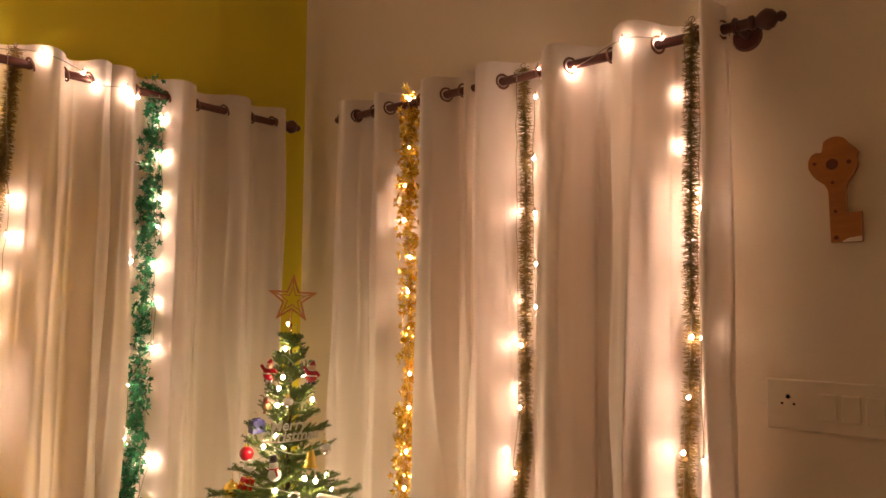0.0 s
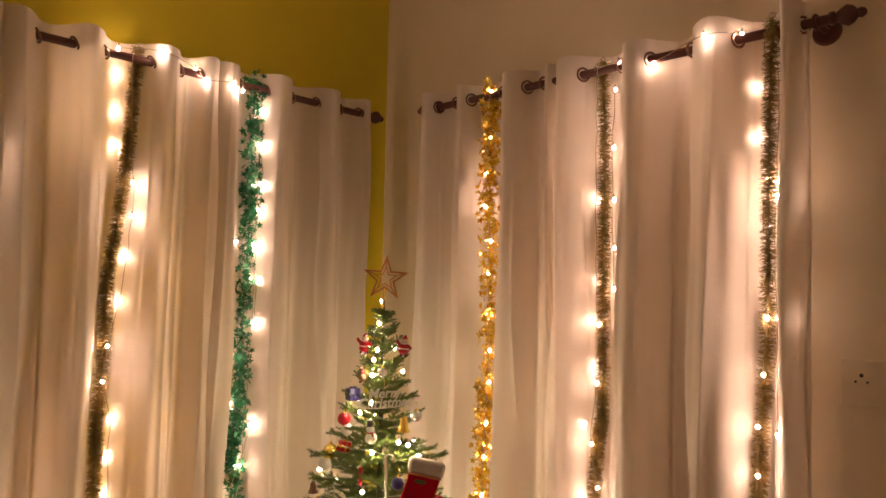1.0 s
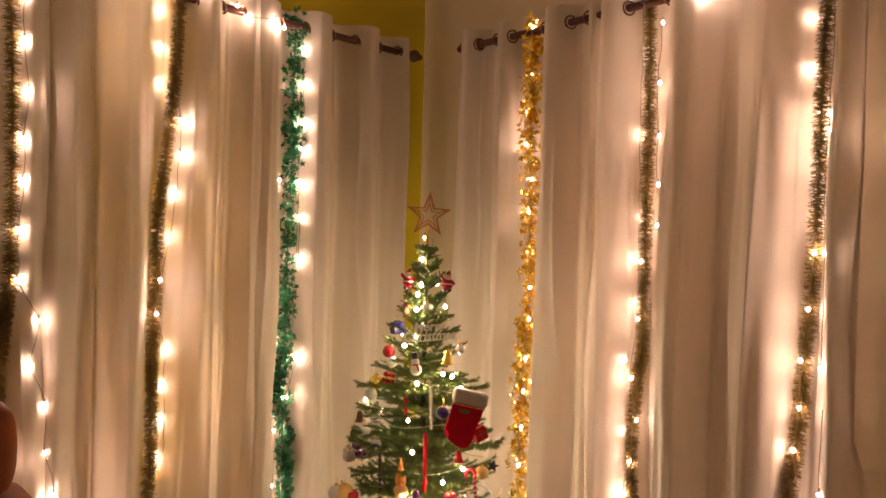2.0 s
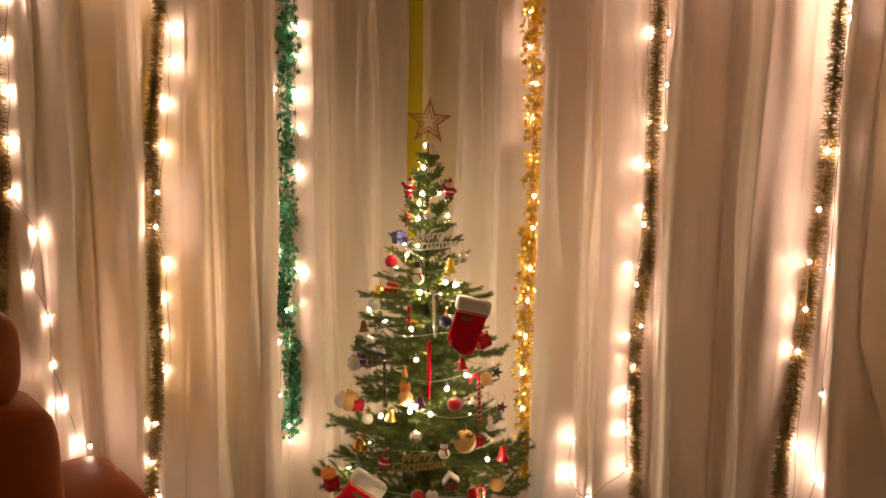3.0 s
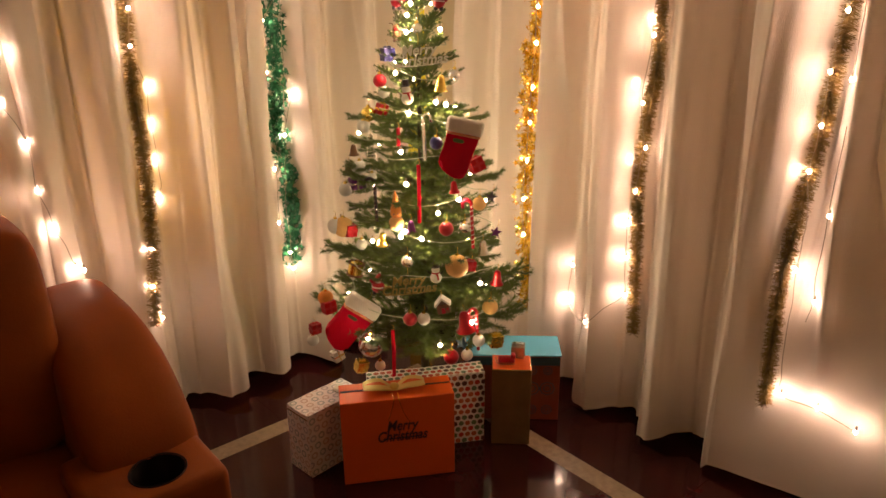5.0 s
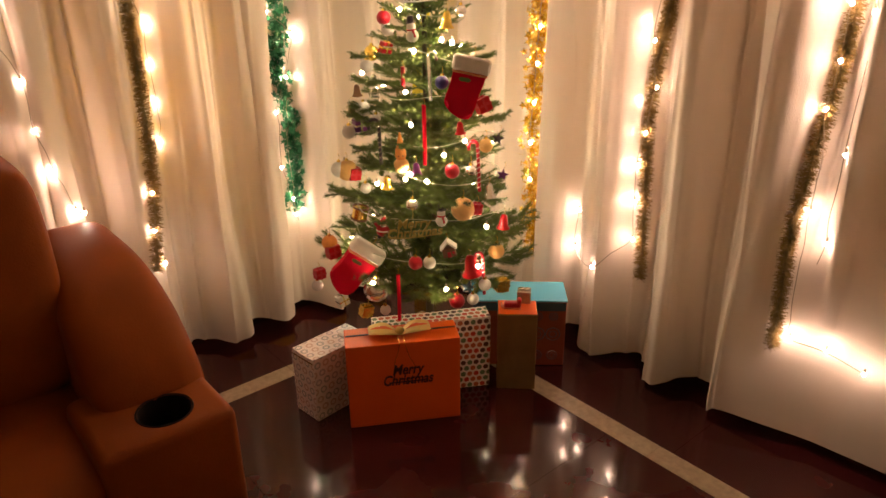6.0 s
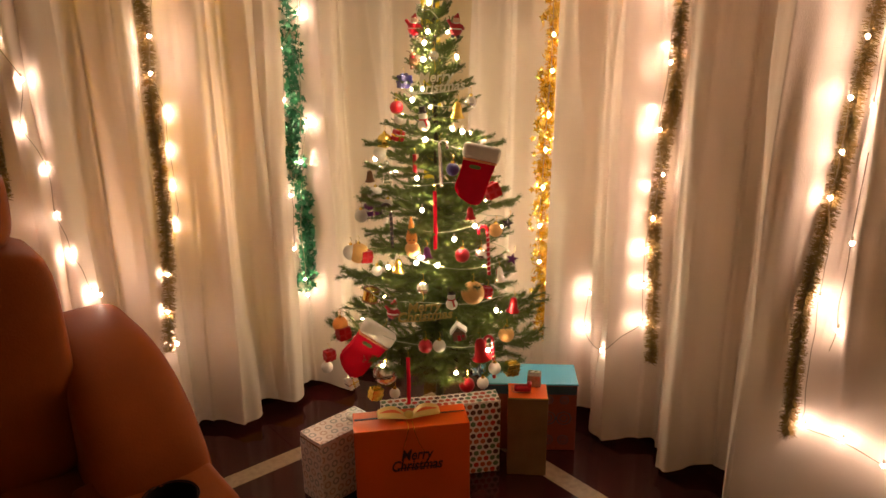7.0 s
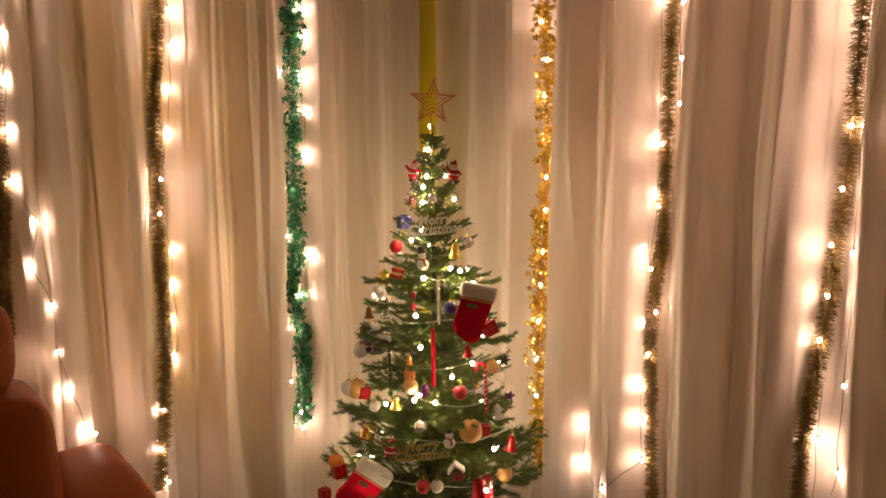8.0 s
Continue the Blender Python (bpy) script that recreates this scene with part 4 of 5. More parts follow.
def stocking(p, h, tilt, label):
    th = thing("stocking", Matrix.Translation(0.022 * (CAMERA_PLACE - Vector((p[0], p[1], 0))).normalized()) @ facing(p, tilt, -6), label, "stocking", ORN)
    w = h * 0.27
    out = [(-w, 0.30 * h), (-w * 1.03, 0.0), (-w * 1.15, -0.20 * h), (-w * 1.12, -0.32 * h), (-w * 0.7, -0.42 * h), (-w * 0.1, -0.49 * h), (w * 0.42, -0.49 * h), (w * 0.66, -0.38 * h), (w * 0.78, -0.10 * h), (w * 0.92, 0.10 * h), (w, 0.30 * h)]
    line = [(q.x, q.y) for q in smooth_line([(x, z, 0) for x, z in out], 3)]
    bm = bmesh.new()
    extrude_outline(bm, line, 0.030)
    bmesh.ops.bevel(bm, geom=[e for e in bm.edges if abs(e.verts[0].co.y - e.verts[1].co.y) < 1e-6], offset=0.009, segments=3, affect="EDGES")
    bmesh.ops.recalc_face_normals(bm, faces=bm.faces[:])
    sock = part("sock", bm, M_FELT, th, "red felt sock")
    smooth(sock, 60)
    bm = bmesh.new()
    add_box(bm, (-w * 1.14, -0.021, 0.24 * h), (w * 1.14, 0.021, 0.49 * h), 0.010, 3)
    smooth(part("cuff", bm, M_FUR, th, "white plush cuff"), 60)
    bm = bmesh.new()
    for x, z, a in ((-w * 0.35, 0.12 * h, 30), (-w * 0.1, 0.12 * h, -30)):
        add_ball(bm, (x, -0.0152, z), 0.008, 10, 6, (1.4, 0.12, 0.7))
    part("leaf_patch", bm, M_NEEDLE, th, "green stitched leaf patch")
    bm = bmesh.new()
    add_box(bm, (-w * 1.06, -0.0185, 0.205 * h), (w * 1.06, 0.0185, 0.238 * h), 0.003, 2)
    part("trim", bm, M_STAR, th, "dull gold braid below the cuff")
    loop(th, 0.47 * h, 0.03)
    return th


def text_mesh(words, size, depth, material, name="lettering"):
    cu = bpy.data.curves.new("words", "FONT")
    cu.body, cu.size, cu.extrude, cu.align_x, cu.align_y = words, size, depth, "CENTER", "CENTER"
    cu.space_line = 0.72
    cu.offset = 0.02 * size
    cu.shear = 0.25
    ob = bpy.data.objects.new("words", cu)
    scene.collection.objects.link(ob)
    me = bpy.data.meshes.new_from_object(ob.evaluated_get(bpy.context.evaluated_depsgraph_get()))
    bpy.data.objects.remove(ob)
    bpy.data.curves.remove(cu)
    me.materials.clear()
    me.materials.append(material)
    me.name = name
    return me


def wish_sign(p, m, label):
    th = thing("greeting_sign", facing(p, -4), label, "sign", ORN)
    ob = link("lettering", text_mesh("Merry\nChristmas", 0.037, 0.0018, m), th)
    ob.matrix_basis = Matrix.Rotation(radians(90), 4, "X")
    bm = bmesh.new()
    add_tube(bm, [(-0.062, 0, -0.024), (-0.02, 0, -0.027), (0.03, 0, -0.026), (0.066, 0, -0.022)], 0.0017, 6)
    add_tube(bm, [(-0.062, 0, -0.024), (-0.07, 0, -0.014), (-0.066, 0, 0.0), (-0.05, 0, 0.003)], 0.0017, 6)
    part("flourish", bm, m, th)
    loop(th, 0.028, 0.03)
    return th


def lantern(p, label):
    th = thing("lantern_ornament", facing(p), label, "ornament", ORN)
    bm = bmesh.new()
    for k in range(4):
        a = math.pi / 4 + math.pi * k / 2
        add_cyl(bm, (0.015 * math.cos(a), 0.015 * math.sin(a), -0.028), (0.008 * math.cos(a), 0.008 * math.sin(a), 0.03), 0.0018, seg=6)
    add_box(bm, (-0.014, -0.014, -0.032), (0.014, 0.014, -0.027))
    add_ball(bm, (0, 0, 0.03), 0.008, 8, 6)
    part("cage", bm, M_SILVER, th)
    loop(th, 0.035)


def house(p, label):
    th = thing("house_ornament", facing(p, -10), label, "ornament", ORN)
    part("walls", box((-0.018, -0.012, -0.02), (0.018, 0.012, 0.008), 0.002), M_BROWN, th)
    bm = bmesh.new()
    extrude_outline(bm, [(-0.024, 0.006), (0, 0.030), (0.024, 0.006), (0.020, 0.003), (0, 0.023), (-0.020, 0.003)], 0.032)
    part("roof", bm, M_WHITE, th)
    bm = bmesh.new()
    add_box(bm, (-0.005, -0.014, -0.019), (0.005, -0.0115, -0.003))
    add_box(bm, (0.009, -0.014, -0.010), (0.015, -0.0115, -0.003))
    part("door", bm, M_RED, th)
    loop(th, 0.027)


def star_ornament(p, r, m, label):
    th = thing("star_ornament", facing(p, 11), label, "ornament", ORN)
    bm = bmesh.new()
    rim = [bm.verts.new((q * math.sin(math.pi * k / 5), 0, q * math.cos(math.pi * k / 5))) for k in range(10) for q in [r if k % 2 == 0 else 0.42 * r]]
    for y in (-0.18 * r, 0.18 * r):
        tip = bm.verts.new((0, y, 0))
        for k in range(10):
            bm.faces.new((rim[k], rim[(k + 1) % 10], tip))
    bmesh.ops.recalc_face_normals(bm, faces=bm.faces[:])
    part("star", bm, m, th)
    loop(th, 0.95 * r)


def drum(p, label):
    th = thing("drum_ornament", facing(p, 12), label, "ornament", ORN)
    bm = bmesh.new()
    add_cyl(bm, (0, 0, -0.018), (0, 0, 0.018), 0.023, seg=20)
    smooth(part("shell", bm, M_GOLD, th))
    for zz in (-0.018, 0.018):
        bm = bmesh.new()
        add_torus(bm, (0, 0, zz), 0.0235, 0.003, seg=20)
        part("rim", bm, M_BROWN, th)
    loop(th, 0.018)


figure("santa_ornament", (0.585, -0.572, 1.339), 0.062, "santa", "small painted santa figure in red with a white beard")
figure("santa_ornament", (0.701, -0.516, 1.337), 0.062, "santa", "small red santa figure turned sideways on the tree")
figure("reindeer_ornament", (0.582, -0.576, 1.245), 0.050, "reindeer", "small brown reindeer ornament with a red nose")
bauble((0.672, -0.573, 1.259), 0.0145, M_SILVER, "small shiny silver bauble")
wish_sign((0.722, -0.608, 1.193), M_SIGN, "silver cut-out sign lettered with a christmas wish")
gift((0.567, -0.598, 1.186), 0.022, M_BLUE, M_BLUE, "violet-blue wrapped gift ornament")
bauble((0.554, -0.619, 1.114), 0.0195, M_RED, "glossy red bauble")
bauble((0.562, -0.612, 1.083), 0.0175, M_WHITE, "white frosted bauble lit by a bulb")
figure("snowman_ornament", (0.675, -0.616, 1.094), 0.072, "snowman", "small snowman figure with a dark hat and red scarf")
bauble((0.748, -0.504, 1.136), 0.0165, M_SILVER, "small mirrored silver bauble")
bell((0.743, -0.549, 1.117), 0.045, M_GOLD, "gold foil bell ornament")
gift((0.555, -0.617, 1.033), 0.019, M_REDFOIL, M_GOLD, "red foil gift ornament with gold ribbon", 15)
bauble((0.534, -0.651, 1.020), 0.022, M_GOLD, "shiny gold bauble")
stocking((0.806, -0.533, 0.950), 0.165, 12, "red felt stocking with a white plush cuff")
lantern((0.535, -0.649, 0.924), "silver wire lantern ornament")
bell((0.511, -0.693, 0.918), 0.034, M_BROWN, "brown wooden bell ornament")
ribbon_stick((0.675, -0.650, 0.974), 0.050, M_RED, "short red ribbon ornament")
candy_cane((0.744, -0.613, 0.976), 0.125, M_SILVER, "silver candy cane ornament", -1)
bauble((0.769, -0.590, 0.962), 0.0185, M_BLUE, "dark blue bauble")
gift((0.813, -0.480, 0.892), 0.024, M_REDFOIL, M_RED, "red foil gift ornament", -22)
gift((0.511, -0.692, 0.818), 0.022, M_PURPLE, M_SILVER, "dark purple gift ornament with silver ribbon")
bauble((0.569, -0.672, 0.842), 0.0145, M_WHITE, "small white bauble")
bell((0.502, -0.709, 0.862), 0.036, M_BROWN, "brown acorn-like ornament")
candy_cane((0.619, -0.697, 0.772), 0.165, M_DARK, "dark candy cane ornament")
figure("gnome_ornament", (0.702, -0.687, 0.774), 0.115, "gnome", "orange gnome figure with a pointed hat")
ribbon_stick((0.759, -0.647, 0.826), 0.165, M_FELT, "long red felt icicle ornament")
bell((0.814, -0.565, 0.843), 0.034, M_REDFOIL, "small red foil bell ornament")
bauble((0.836, -0.488, 0.784), 0.020, M_PEACH, "golden frosted bauble")
candy_cane((0.843, -0.522, 0.732), 0.145, M_RED, "red and white candy cane ornament")
bauble((0.491, -0.732, 0.684), 0.031, M_PEACH, "golden frosted bauble beside a bulb")
gift((0.510, -0.720, 0.676), 0.022, M_REDFOIL, M_RED, "red foil gift ornament", 8)
bell((0.751, -0.671, 0.735), 0.036, M_PURPLE, "purple bell ornament")
bauble((0.819, -0.599, 0.729), 0.0205, M_RED, "glossy red bauble")
bauble((0.839, -0.549, 0.726), 0.016, M_SILVER, "small silver bauble")
bell((0.665, -0.710, 0.685), 0.040, M_GOLD, "gold foil bell ornament")
bauble((0.540, -0.701, 0.634), 0.0165, M_WHITE, "small white bauble")
bell((0.856, -0.492, 0.659), 0.042, M_SILVER, "silver bell ornament")
drum((0.536, -0.725, 0.560), "gold drum ornament with brown rims")
bauble((0.754, -0.691, 0.637), 0.0185, M_SILVER, "silver glitter bauble")
wish_sign((0.803, -0.727, 0.590), M_SIGNG, "gold cut-out sign lettered with a christmas wish")
figure("santa_ornament", (0.680, -0.744, 0.562), 0.062, "santa", "small painted santa figure with a white beard")
figure("snowman_ornament", (0.821, -0.642, 0.613), 0.068, "snowman", "small snowman figure with a black hat")
bauble((0.850, -0.587, 0.624), 0.033, M_PEACH, "large golden frosted bauble")
gift((0.868, -0.553, 0.623), 0.018, M_REDFOIL, M_RED, "small red foil gift ornament", 12)
bell((0.883, -0.458, 0.564), 0.044, M_REDFOIL, "red foil bell ornament")
bauble((0.464, -0.796, 0.460), 0.024, M_ORANGE, "orange plush bauble")
gift((0.480, -0.796, 0.436), 0.024, M_REDFOIL, M_RED, "red foil gift ornament", -5)
stocking((0.602, -0.795, 0.432), 0.175, 37, "red felt stocking with a white plush cuff, hanging low")
gift((0.450, -0.833, 0.362), 0.020, M_REDFOIL, M_RED, "small dark red gift ornament")
bauble((0.798, -0.720, 0.483), 0.020, M_RED, "glossy red bauble")
bauble((0.828, -0.694, 0.486), 0.018, M_WHITE, "white frosted bauble")
house((0.855, -0.645, 0.521), "small brown house ornament with a snowy roof")
bell((0.895, -0.597, 0.471), 0.062, M_REDFOIL, "red foil bell ornament hanging low")
bauble((0.908, -0.510, 0.494), 0.023, M_PEACH, "golden frosted bauble")
candy_cane((0.911, -0.563, 0.440), 0.130, M_RED, "pink and white candy cane ornament")
bauble((0.693, -0.787, 0.383), 0.037, M_SILVER, "large mirrored silver bauble")
ribbon_stick((0.766, -0.760, 0.375), 0.145, M_FELT, "long red felt icicle ornament, hanging low")
bauble((0.723, -0.779, 0.325), 0.0155, M_WHITE, "small white bauble with a painted face")
gift((0.627, -0.783, 0.285), 0.022, M_GOLD, M_GOLD, "gold foil gift ornament", 14)
gift((0.545, -0.815, 0.300), 0.021, M_WHITE, M_SILVER, "silver-white gift ornament", -14)
bauble((0.893, -0.648, 0.375), 0.022, M_RED, "glossy red bauble")
bauble((0.914, -0.606, 0.375), 0.017, M_WHITE, "small white bauble")
gift((0.930, -0.507, 0.394), 0.023, M_GOLD, M_GOLD, "gold foil gift ornament near the wrapped boxes", 6)
bauble((0.919, -0.565, 0.409), 0.018, M_WHITE, "white frosted bauble")

bauble((0.446, -0.842, 0.322), 0.0185, M_WHITE, "white frosted bauble below a dark red gift")
bauble((0.478, -0.752, 0.688), 0.024, M_WHITE, "white frosted bauble half hidden in the needles")
bauble((0.499, -0.722, 0.800), 0.020, M_WHITE, "white frosted bauble behind a purple gift")
bauble((0.527, -0.686, 0.866), 0.022, M_WHITE, "white frosted bauble half hidden in the needles")
bauble((0.530, -0.668, 0.985), 0.019, M_WHITE, "white frosted bauble beside a bulb")
star_ornament((0.850, -0.455, 0.800), 0.020, M_DARK, "small dark glitter star ornament")
star_ornament((0.872, -0.455, 0.700), 0.019, M_PURPLE, "small purple glitter star ornament")
star_ornament((0.900, -0.612, 0.408), 0.024, M_TEAL, "dark teal glitter star ornament")

# the tree's own light string winds round the cone
TB = [(0.614, -0.532, 1.465), (0.616, -0.543, 1.398), (0.647, -0.573, 1.322), (0.641, -0.581, 1.292), (0.630, -0.619, 1.139), (0.665, -0.607, 1.171), (0.758, -0.580, 1.068), (0.773, -0.557, 1.060),
      (0.708, -0.636, 1.039), (0.519, -0.677, 0.964), (0.708, -0.668, 0.935), (0.841, -0.572, 0.808), (0.740, -0.677, 0.852), (0.818, -0.628, 0.775), (0.754, -0.698, 0.722), (0.796, -0.671, 0.704)]
TB2 = [(0.492, -0.740, 0.705), (0.652, -0.737, 0.676), (0.906, -0.549, 0.570), (0.927, -0.599, 0.471), (0.894, -0.689, 0.417), (0.721, -0.815, 0.414)]
# unseen bulbs behind and beside the tree, added to brighten the curtains
BACK = [(AX + 0.8 * tree_radius(q) * math.cos(a), AY + 0.8 * tree_radius(q) * math.sin(a), q) for q, a in [(1.25, 1.2), (1.1, 2.6), (0.98, 1.5), (0.86, 2.4), (0.74, 1.0), (0.62, 2.2), (0.52, 1.4), (0.4, 2.7), (1.32, 1.6), (1.16, 3.3), (1.02, 1.6), (0.9, 3.3), (0.8, 1.5), (0.7, 3.3), (0.56, 1.7), (0.46, 3.3), (0.40, 1.5), (0.38, 2.2), (0.37, 3.4), (0.42, 3.8), (0.36, 4.2)]]
BULBS = [Vector(p) for p in TB + TB2 + BACK]
coil = []
for k in range(320):
    q = 1.46 - 1.06 * k / 319
    a = 2 * math.pi * 9.5 * k / 319
    r = tree_radius(q) * (0.80 + 0.06 * math.sin(0.9 * k))
    coil.append(Vector((AX + r * math.cos(a), AY + r * math.sin(a), q + 0.012 * math.sin(0.5 * k))))
pick = random.Random(21)
small = [p for p in coil if (p.x - AX) * 0.78 - (p.y - AY) * 0.63 > 0.25 * tree_radius(p.z)]
BULBS += [Vector((AX, AY, p.z)) + 1.12 * Vector((p.x - AX, p.y - AY, 0)) for p in pick.sample(small, 3)]
string_of(BULBS, coil, Vector((AX, AY, 1.46)), "pale light string wound round the green fir tree", TREE_BULB, M_TWIRE, "tree lights")

# ---- wrapped presents on the floor ----


def uv_box(bm):
    uv = bm.loops.layers.uv.verify()
    for f in bm.faces:
        n = f.normal
        ax = max(range(3), key=lambda i: abs(n[i]))
        for lp in f.loops:
            c = lp.vert.co
            lp[uv].uv = (c.y, c.z) if ax == 0 else (c.x, c.z) if ax == 1 else (c.x, c.y)


def present(corner, yaw, w, d, h, m, label, sag=0.0):
    """A box with its near bottom edge from corner along yaw."""
    th = thing("gift_box", pose(corner[0], corner[1], 0, 0, 0, yaw), label, "gift box", "presents under the tree")
    bm = box((0, 0, 0.0005), (w, d, h), 0.0025, 2)
    if sag:
        bmesh.ops.subdivide_edges(bm, edges=bm.edges[:], cuts=3, use_grid_fill=True)
        for v in bm.verts:
            if v.co.z > 0.01:
                v.co += sag * noise.noise_vector(v.co * 14)
    bm.normal_update()
    uv_box(bm)
    part("carton", bm, m, th)
    return th


orange = present((0.766, -0.952), 59.3, 0.326, 0.106, 0.272, M_BOXO, "bright orange gift box with a dark printed wish and gold bow")
ob = link("lettering", text_mesh("Merry\nChristmas", 0.042, 0.0006, M_PRINT), orange, "dark printed lettering")
ob.matrix_basis = Matrix.Translation((0.172, -0.0009, 0.166)) @ Matrix.Rotation(radians(90), 4, "X") @ Matrix.Diagonal((0.84, 1.12, 1, 1))
bm = bmesh.new()
add_box(bm, (0.118, -0.0016, 0.141), (0.226, -0.0002, 0.145), 0.0003)
part("underline", bm, M_PRINT, orange, "dark printed underline")
# dark strip puts the slit's shade into colour; the top has no opening
bm = bmesh.new()
add_box(bm, (0.004, 0.060, 0.2708), (0.322, 0.067, 0.2732))
part("lid_shade_strip", bm, M_PRINT, orange, "dark strip painted in for the shaded lid slit")
bm = bmesh.new()
for sg in (-1, 1):
    for k in range(2):
        pts = [(0.158, 0.045, 0.276), (0.158 + sg * 0.030, 0.030 + 0.03 * k, 0.293), (0.158 + sg * 0.062, 0.035 + 0.02 * k, 0.292), (0.158 + sg * 0.066, 0.05 + 0.01 * k, 0.280), (0.158 + sg * 0.03, 0.05, 0.277), (0.158, 0.045, 0.276)]
        pts = smooth_line(pts, 4)
        v = [(bm.verts.new(p + Vector((0, -0.011, 0.002))), bm.verts.new(p + Vector((0, 0.011, -0.001)))) for p in pts]
        for a, b in zip(v, v[1:]):
            bm.faces.new((a[0], b[0], b[1], a[1]))
add_ball(bm, (0.158, 0.045, 0.283), 0.011, 12, 8, (1, 1, 0.8))
bow = part("bow", bm, mat("gold_ribbon", (0.74, 0.50, 0.14), 0.35, metal=0.35, var=0.2, scale=40, trans=0.25), orange, "gold ribbon bow")
bow.data.shade_smooth()
bow.matrix_basis = Matrix.Translation((0.158, 0.045, 0.2725)) @ Matrix.Diagonal((1.3, 1.25, 1.35, 1)) @ Matrix.Translation((-0.158, -0.045, -0.2725))
bm = bmesh.new()
add_tube(bm, smooth_line([(0.150, 0.03, 0.275), (0.152, -0.002, 0.274), (0.145, -0.004, 0.240), (0.134, -0.003, 0.205)], 5), 0.0009, 5)
add_tube(bm, smooth_line([(0.166, 0.03, 0.275), (0.166, -0.002, 0.274), (0.178, -0.004, 0.230), (0.196, -0.003, 0.192)], 5), 0.0009, 5)
part("string", bm, M_GOLD, orange, "thin gold string")

dot = present((0.692, -0.808), 60.0, 0.362, 0.068, 0.250, M_DOTS, "gift wrapped in cream paper with coloured dots", 0.002)
gold = present((0.901, -0.492), 46.0, 0.121, 0.093, 0.268, M_GOLDBOX, "tall gift wrapped in dull gold paper", 0.0015)
# thin orange sheet puts the lit top's warm tone into colour
part("lit_top_sheet", box((0.002, 0.002, 0.2672), (0.119, 0.091, 0.2686), 0.0005), M_BOXO, gold, "thin orange sheet for the warm-lit top")
blue = present((0.745, -0.455), 47.0, 0.305, 0.135, 0.237, M_RUST, "rust patterned gift box with a sky-blue lid")
part("lid", box((-0.003, -0.003, 0.2375), (0.308, 0.138, 0.2435), 0.002), M_SKY, blue, "sky-blue lid")
for cx in (0.215, 0.265):
    for cz, r in ((0.040, 0.017), (0.120, 0.024), (0.185, 0.014)):
        bm = bmesh.new()
        add_torus(bm, (cx, -0.0003, cz), r, 0.0016, m=Matrix.Rotation(radians(90), 3, "X"), seg=8, tube=4)
        add_torus(bm, (cx, -0.0003, cz), r * 0.5, 0.0014, m=Matrix.Rotation(radians(90), 3, "X"), seg=8, tube=4)
        part("motif", bm, M_TEAL, blue, "dark ornamental print")
bm = bmesh.new()
add_box(bm, (0.002, -0.0012, 0.205), (0.303, 0.0, 0.234))
part("print_band", bm, M_TEAL, blue, "dark printed border")
white = present((0.573, -1.018), 6.0, 0.104, 0.205, 0.212, M_RINGS, "gift wrapped in pale paper with small rings", 0.004)
bm = bmesh.new()
add_box(bm, (0.004, -0.0014, 0.196), (0.098, 0.0005, 0.200), 0.0004)
part("fold_edge", bm, M_BROWN, white, "dark folded paper edge")
bm = bmesh.new()
add_ball(bm, (0.055, 0.15, 0.214), 0.014, 10, 6, (1.5, 1, 0.5))
add_ball(bm, (0.045, 0.165, 0.216), 0.012, 10, 6, (1, 1.5, 0.5))
part("crumpled_bow", bm, M_WHITE, white, "crumpled white bow")

# trinkets standing on the gold parcel
th = thing("glass_gift", pose(0.895, -0.372, 0.2685, 0, 0, 40), "small clear glittering gift standing on the gold parcel", "ornament", "presents under the tree")
part("cube", box((-0.021, -0.019, 0), (0.021, 0.019, 0.040), 0.003), mat("frosted_glitter", (0.62, 0.52, 0.44), 0.25, metal=0.6, var=0.4, scale=120), th)
bm = bmesh.new()
add_ball(bm, (-0.008, 0, 0.044), 0.008, 8, 6, (1.3, 0.8, 0.6))
add_ball(bm, (0.008, 0, 0.044), 0.008, 8, 6, (1.3, 0.8, 0.6))
part("bow", bm, M_SILVER, th, "silver bow")
th = thing("sleigh_ornament", pose(0.905, -0.432, 0.2685, 0, 0, 46), "small red sleigh ornament on the gold parcel", "ornament", "presents under the tree")
bm = bmesh.new()
add_box(bm, (-0.026, -0.011, 0.006), (0.024, 0.011, 0.022), 0.004)
add_box(bm, (0.012, -0.011, 0.018), (0.026, 0.011, 0.034), 0.004)
smooth(part("body", bm, M_RED, th), 50)
for y in (-0.009, 0.009):
    bm = bmesh.new()
    add_tube(bm, [(0.026, y, 0.002), (-0.02, y, 0.002), (-0.032, y, 0.006), (-0.034, y, 0.014)], 0.0016, 6)
    part("runner", bm, M_SILVER, th, "silver runner")

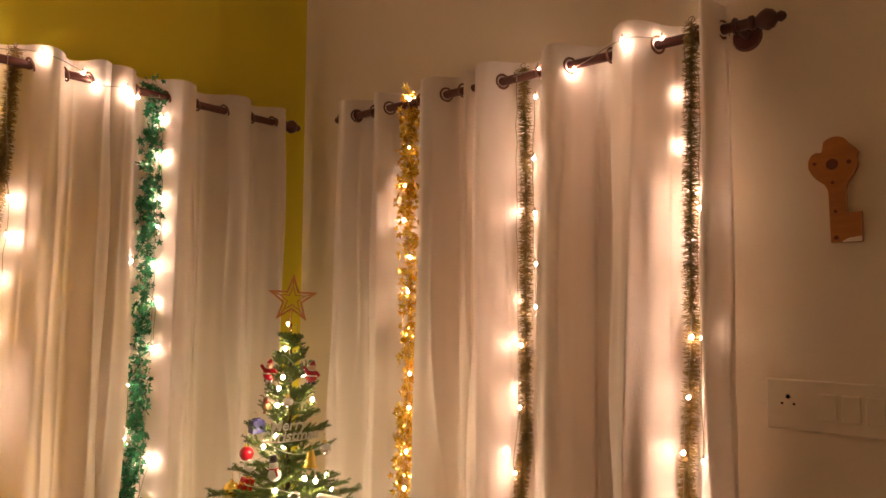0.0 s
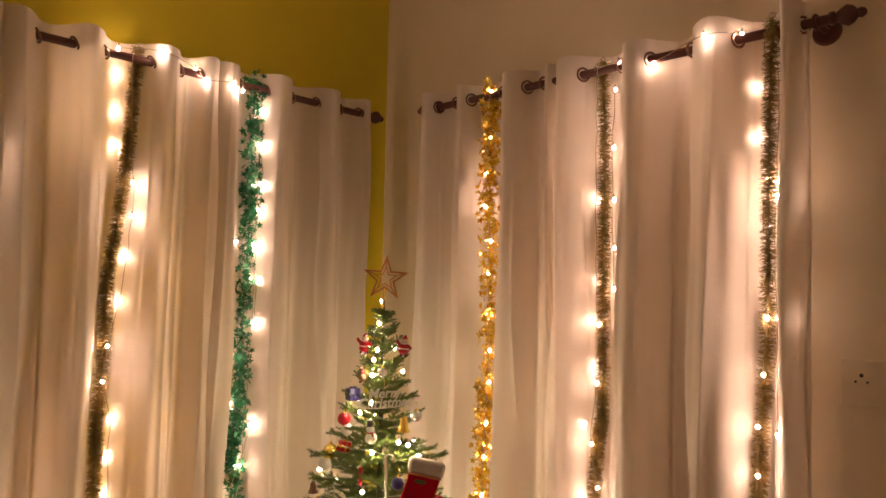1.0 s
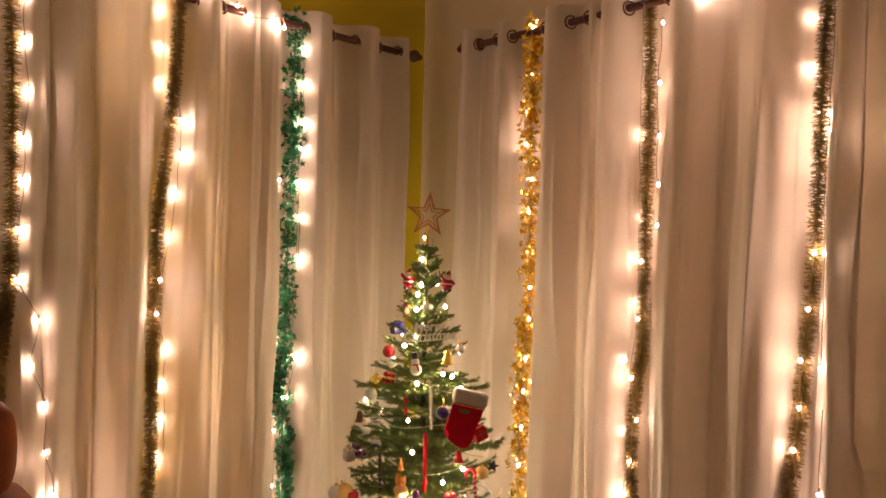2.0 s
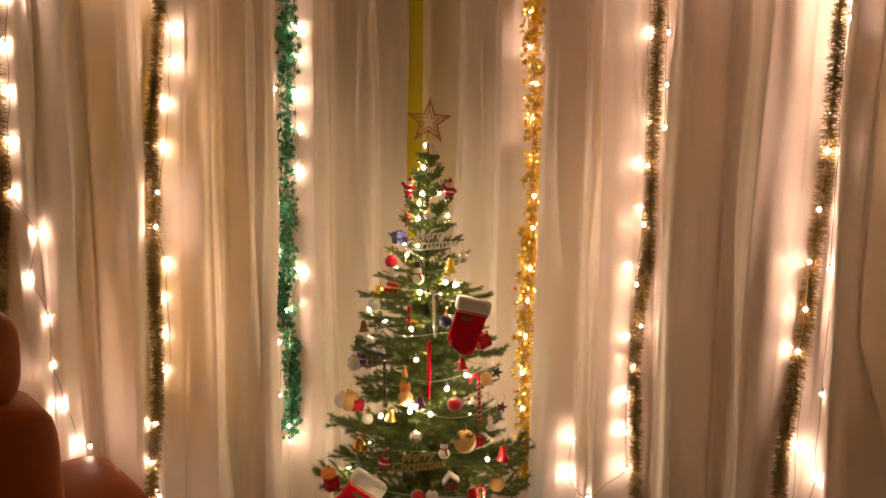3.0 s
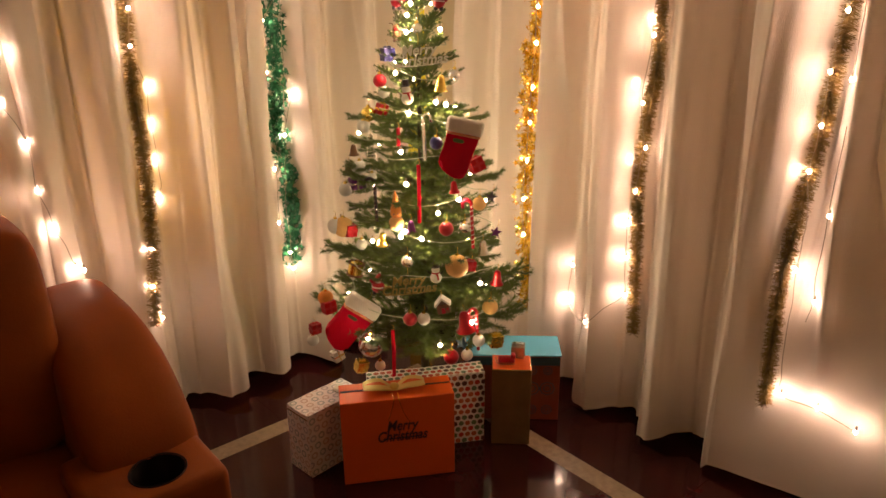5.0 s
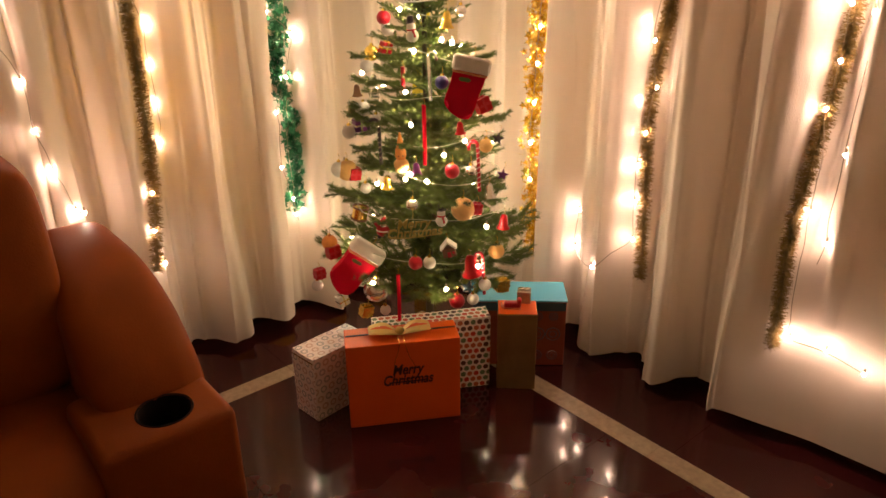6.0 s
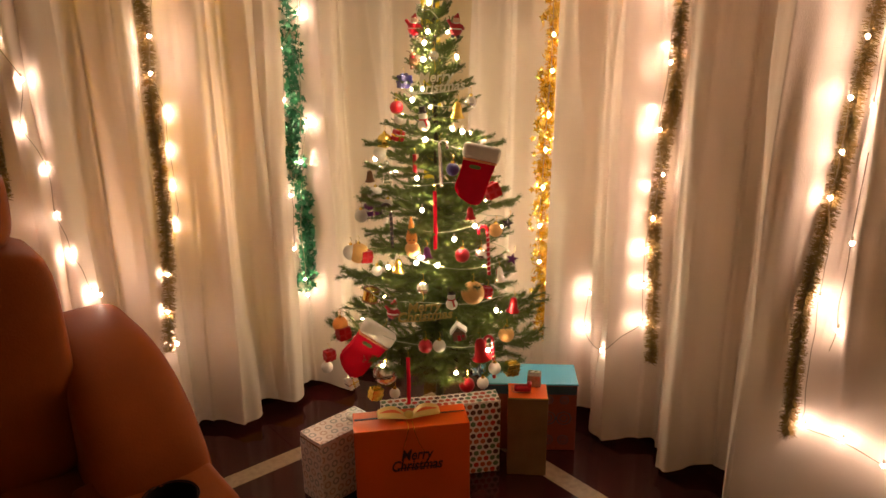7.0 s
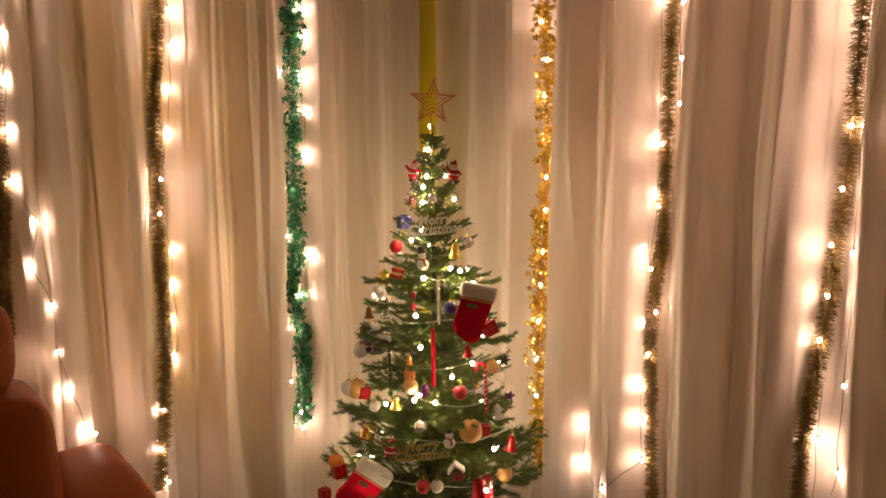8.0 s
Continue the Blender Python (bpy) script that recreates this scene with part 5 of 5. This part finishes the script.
# ---- on the cream wall ----
key = thing("wall_key", pose(1.905, 0, 1.79), "varnished pine key-shaped plaque on the cream wall", "plaque")
crown = [(0.0205, -0.004), (0.024, 0.010), (0.038, 0.032), (0.049, 0.052), (0.046, 0.070), (0.051, 0.083), (0.030, 0.104), (0.016, 0.117), (-0.006, 0.120), (-0.026, 0.112),
         (-0.030, 0.098), (-0.034, 0.087), (-0.048, 0.087), (-0.060, 0.078), (-0.065, 0.062), (-0.062, 0.046), (-0.047, 0.026), (-0.028, 0.012), (-0.0195, -0.004)]
outline = [(q.x, q.y) for q in smooth_line([(x, q, 0) for x, q in crown], 3)]
outline += [(-0.017, -0.120), (0.054, -0.120), (0.054, -0.053), (0.0215, -0.053)]
outline = [(0.88 * x + 0.004, q) for x, q in outline]
bm = bmesh.new()
extrude_outline(bm, outline, 0.016)
bmesh.ops.recalc_face_normals(bm, faces=bm.faces[:])
bmesh.ops.translate(bm, verts=bm.verts[:], vec=(0, -0.009, 0))
part("board", bm, M_KEY, key)
for x, zz, r in ((-0.004, 0.058, 0.013), (-0.040, 0.062, 0.004), (0.030, 0.060, 0.005), (-0.004, 0.016, 0.004), (0.000, -0.050, 0.004), (0.000, -0.109, 0.005)):
    bm = bmesh.new()
    add_cyl(bm, (x, -0.0168, zz), (x, -0.0178, zz), r, r * 0.9, 12)
    part("knot", bm, M_KNOT, key)

# flat paler patch on the bit's lower corner
bm = bmesh.new()
extrude_outline(bm, [(0.010, -0.1195), (0.0505, -0.1195), (0.0505, -0.107), (0.024, -0.111)], 0.0012)
bmesh.ops.translate(bm, verts=bm.verts[:], vec=(0, -0.0174, 0))
part("pale_corner", bm, M_PLATE, key, "pale patch on the corner")

plate = thing("switch_board", pose(1.93, 0, 1.30), "cream socket and switch board set into the cream wall", "switch board")
part("plate", box((-0.185, -0.009, -0.058), (0.185, -0.0005, 0.058), 0.004, 3), M_PLATE, plate)
# the holes' shade is painted as black discs; the plate is not pierced
for x, zz, r in ((-0.138, 0.018, 0.0048), (-0.151, 0.002, 0.003), (-0.125, 0.002, 0.003)):
    bm = bmesh.new()
    add_cyl(bm, (x, -0.0085, zz), (x, -0.0096, zz), r, r, 14)
    part("socket_hole_disc", bm, M_CUP, plate, "flat black disc for the socket hole's shade")
for k in range(5):
    x = -0.055 + 0.047 * k
    bm = bmesh.new()
    add_box(bm, (x - 0.018, -0.0135, -0.030), (x + 0.018, -0.0085, 0.030), 0.002)
    part("rocker", bm, M_PLATE, plate)
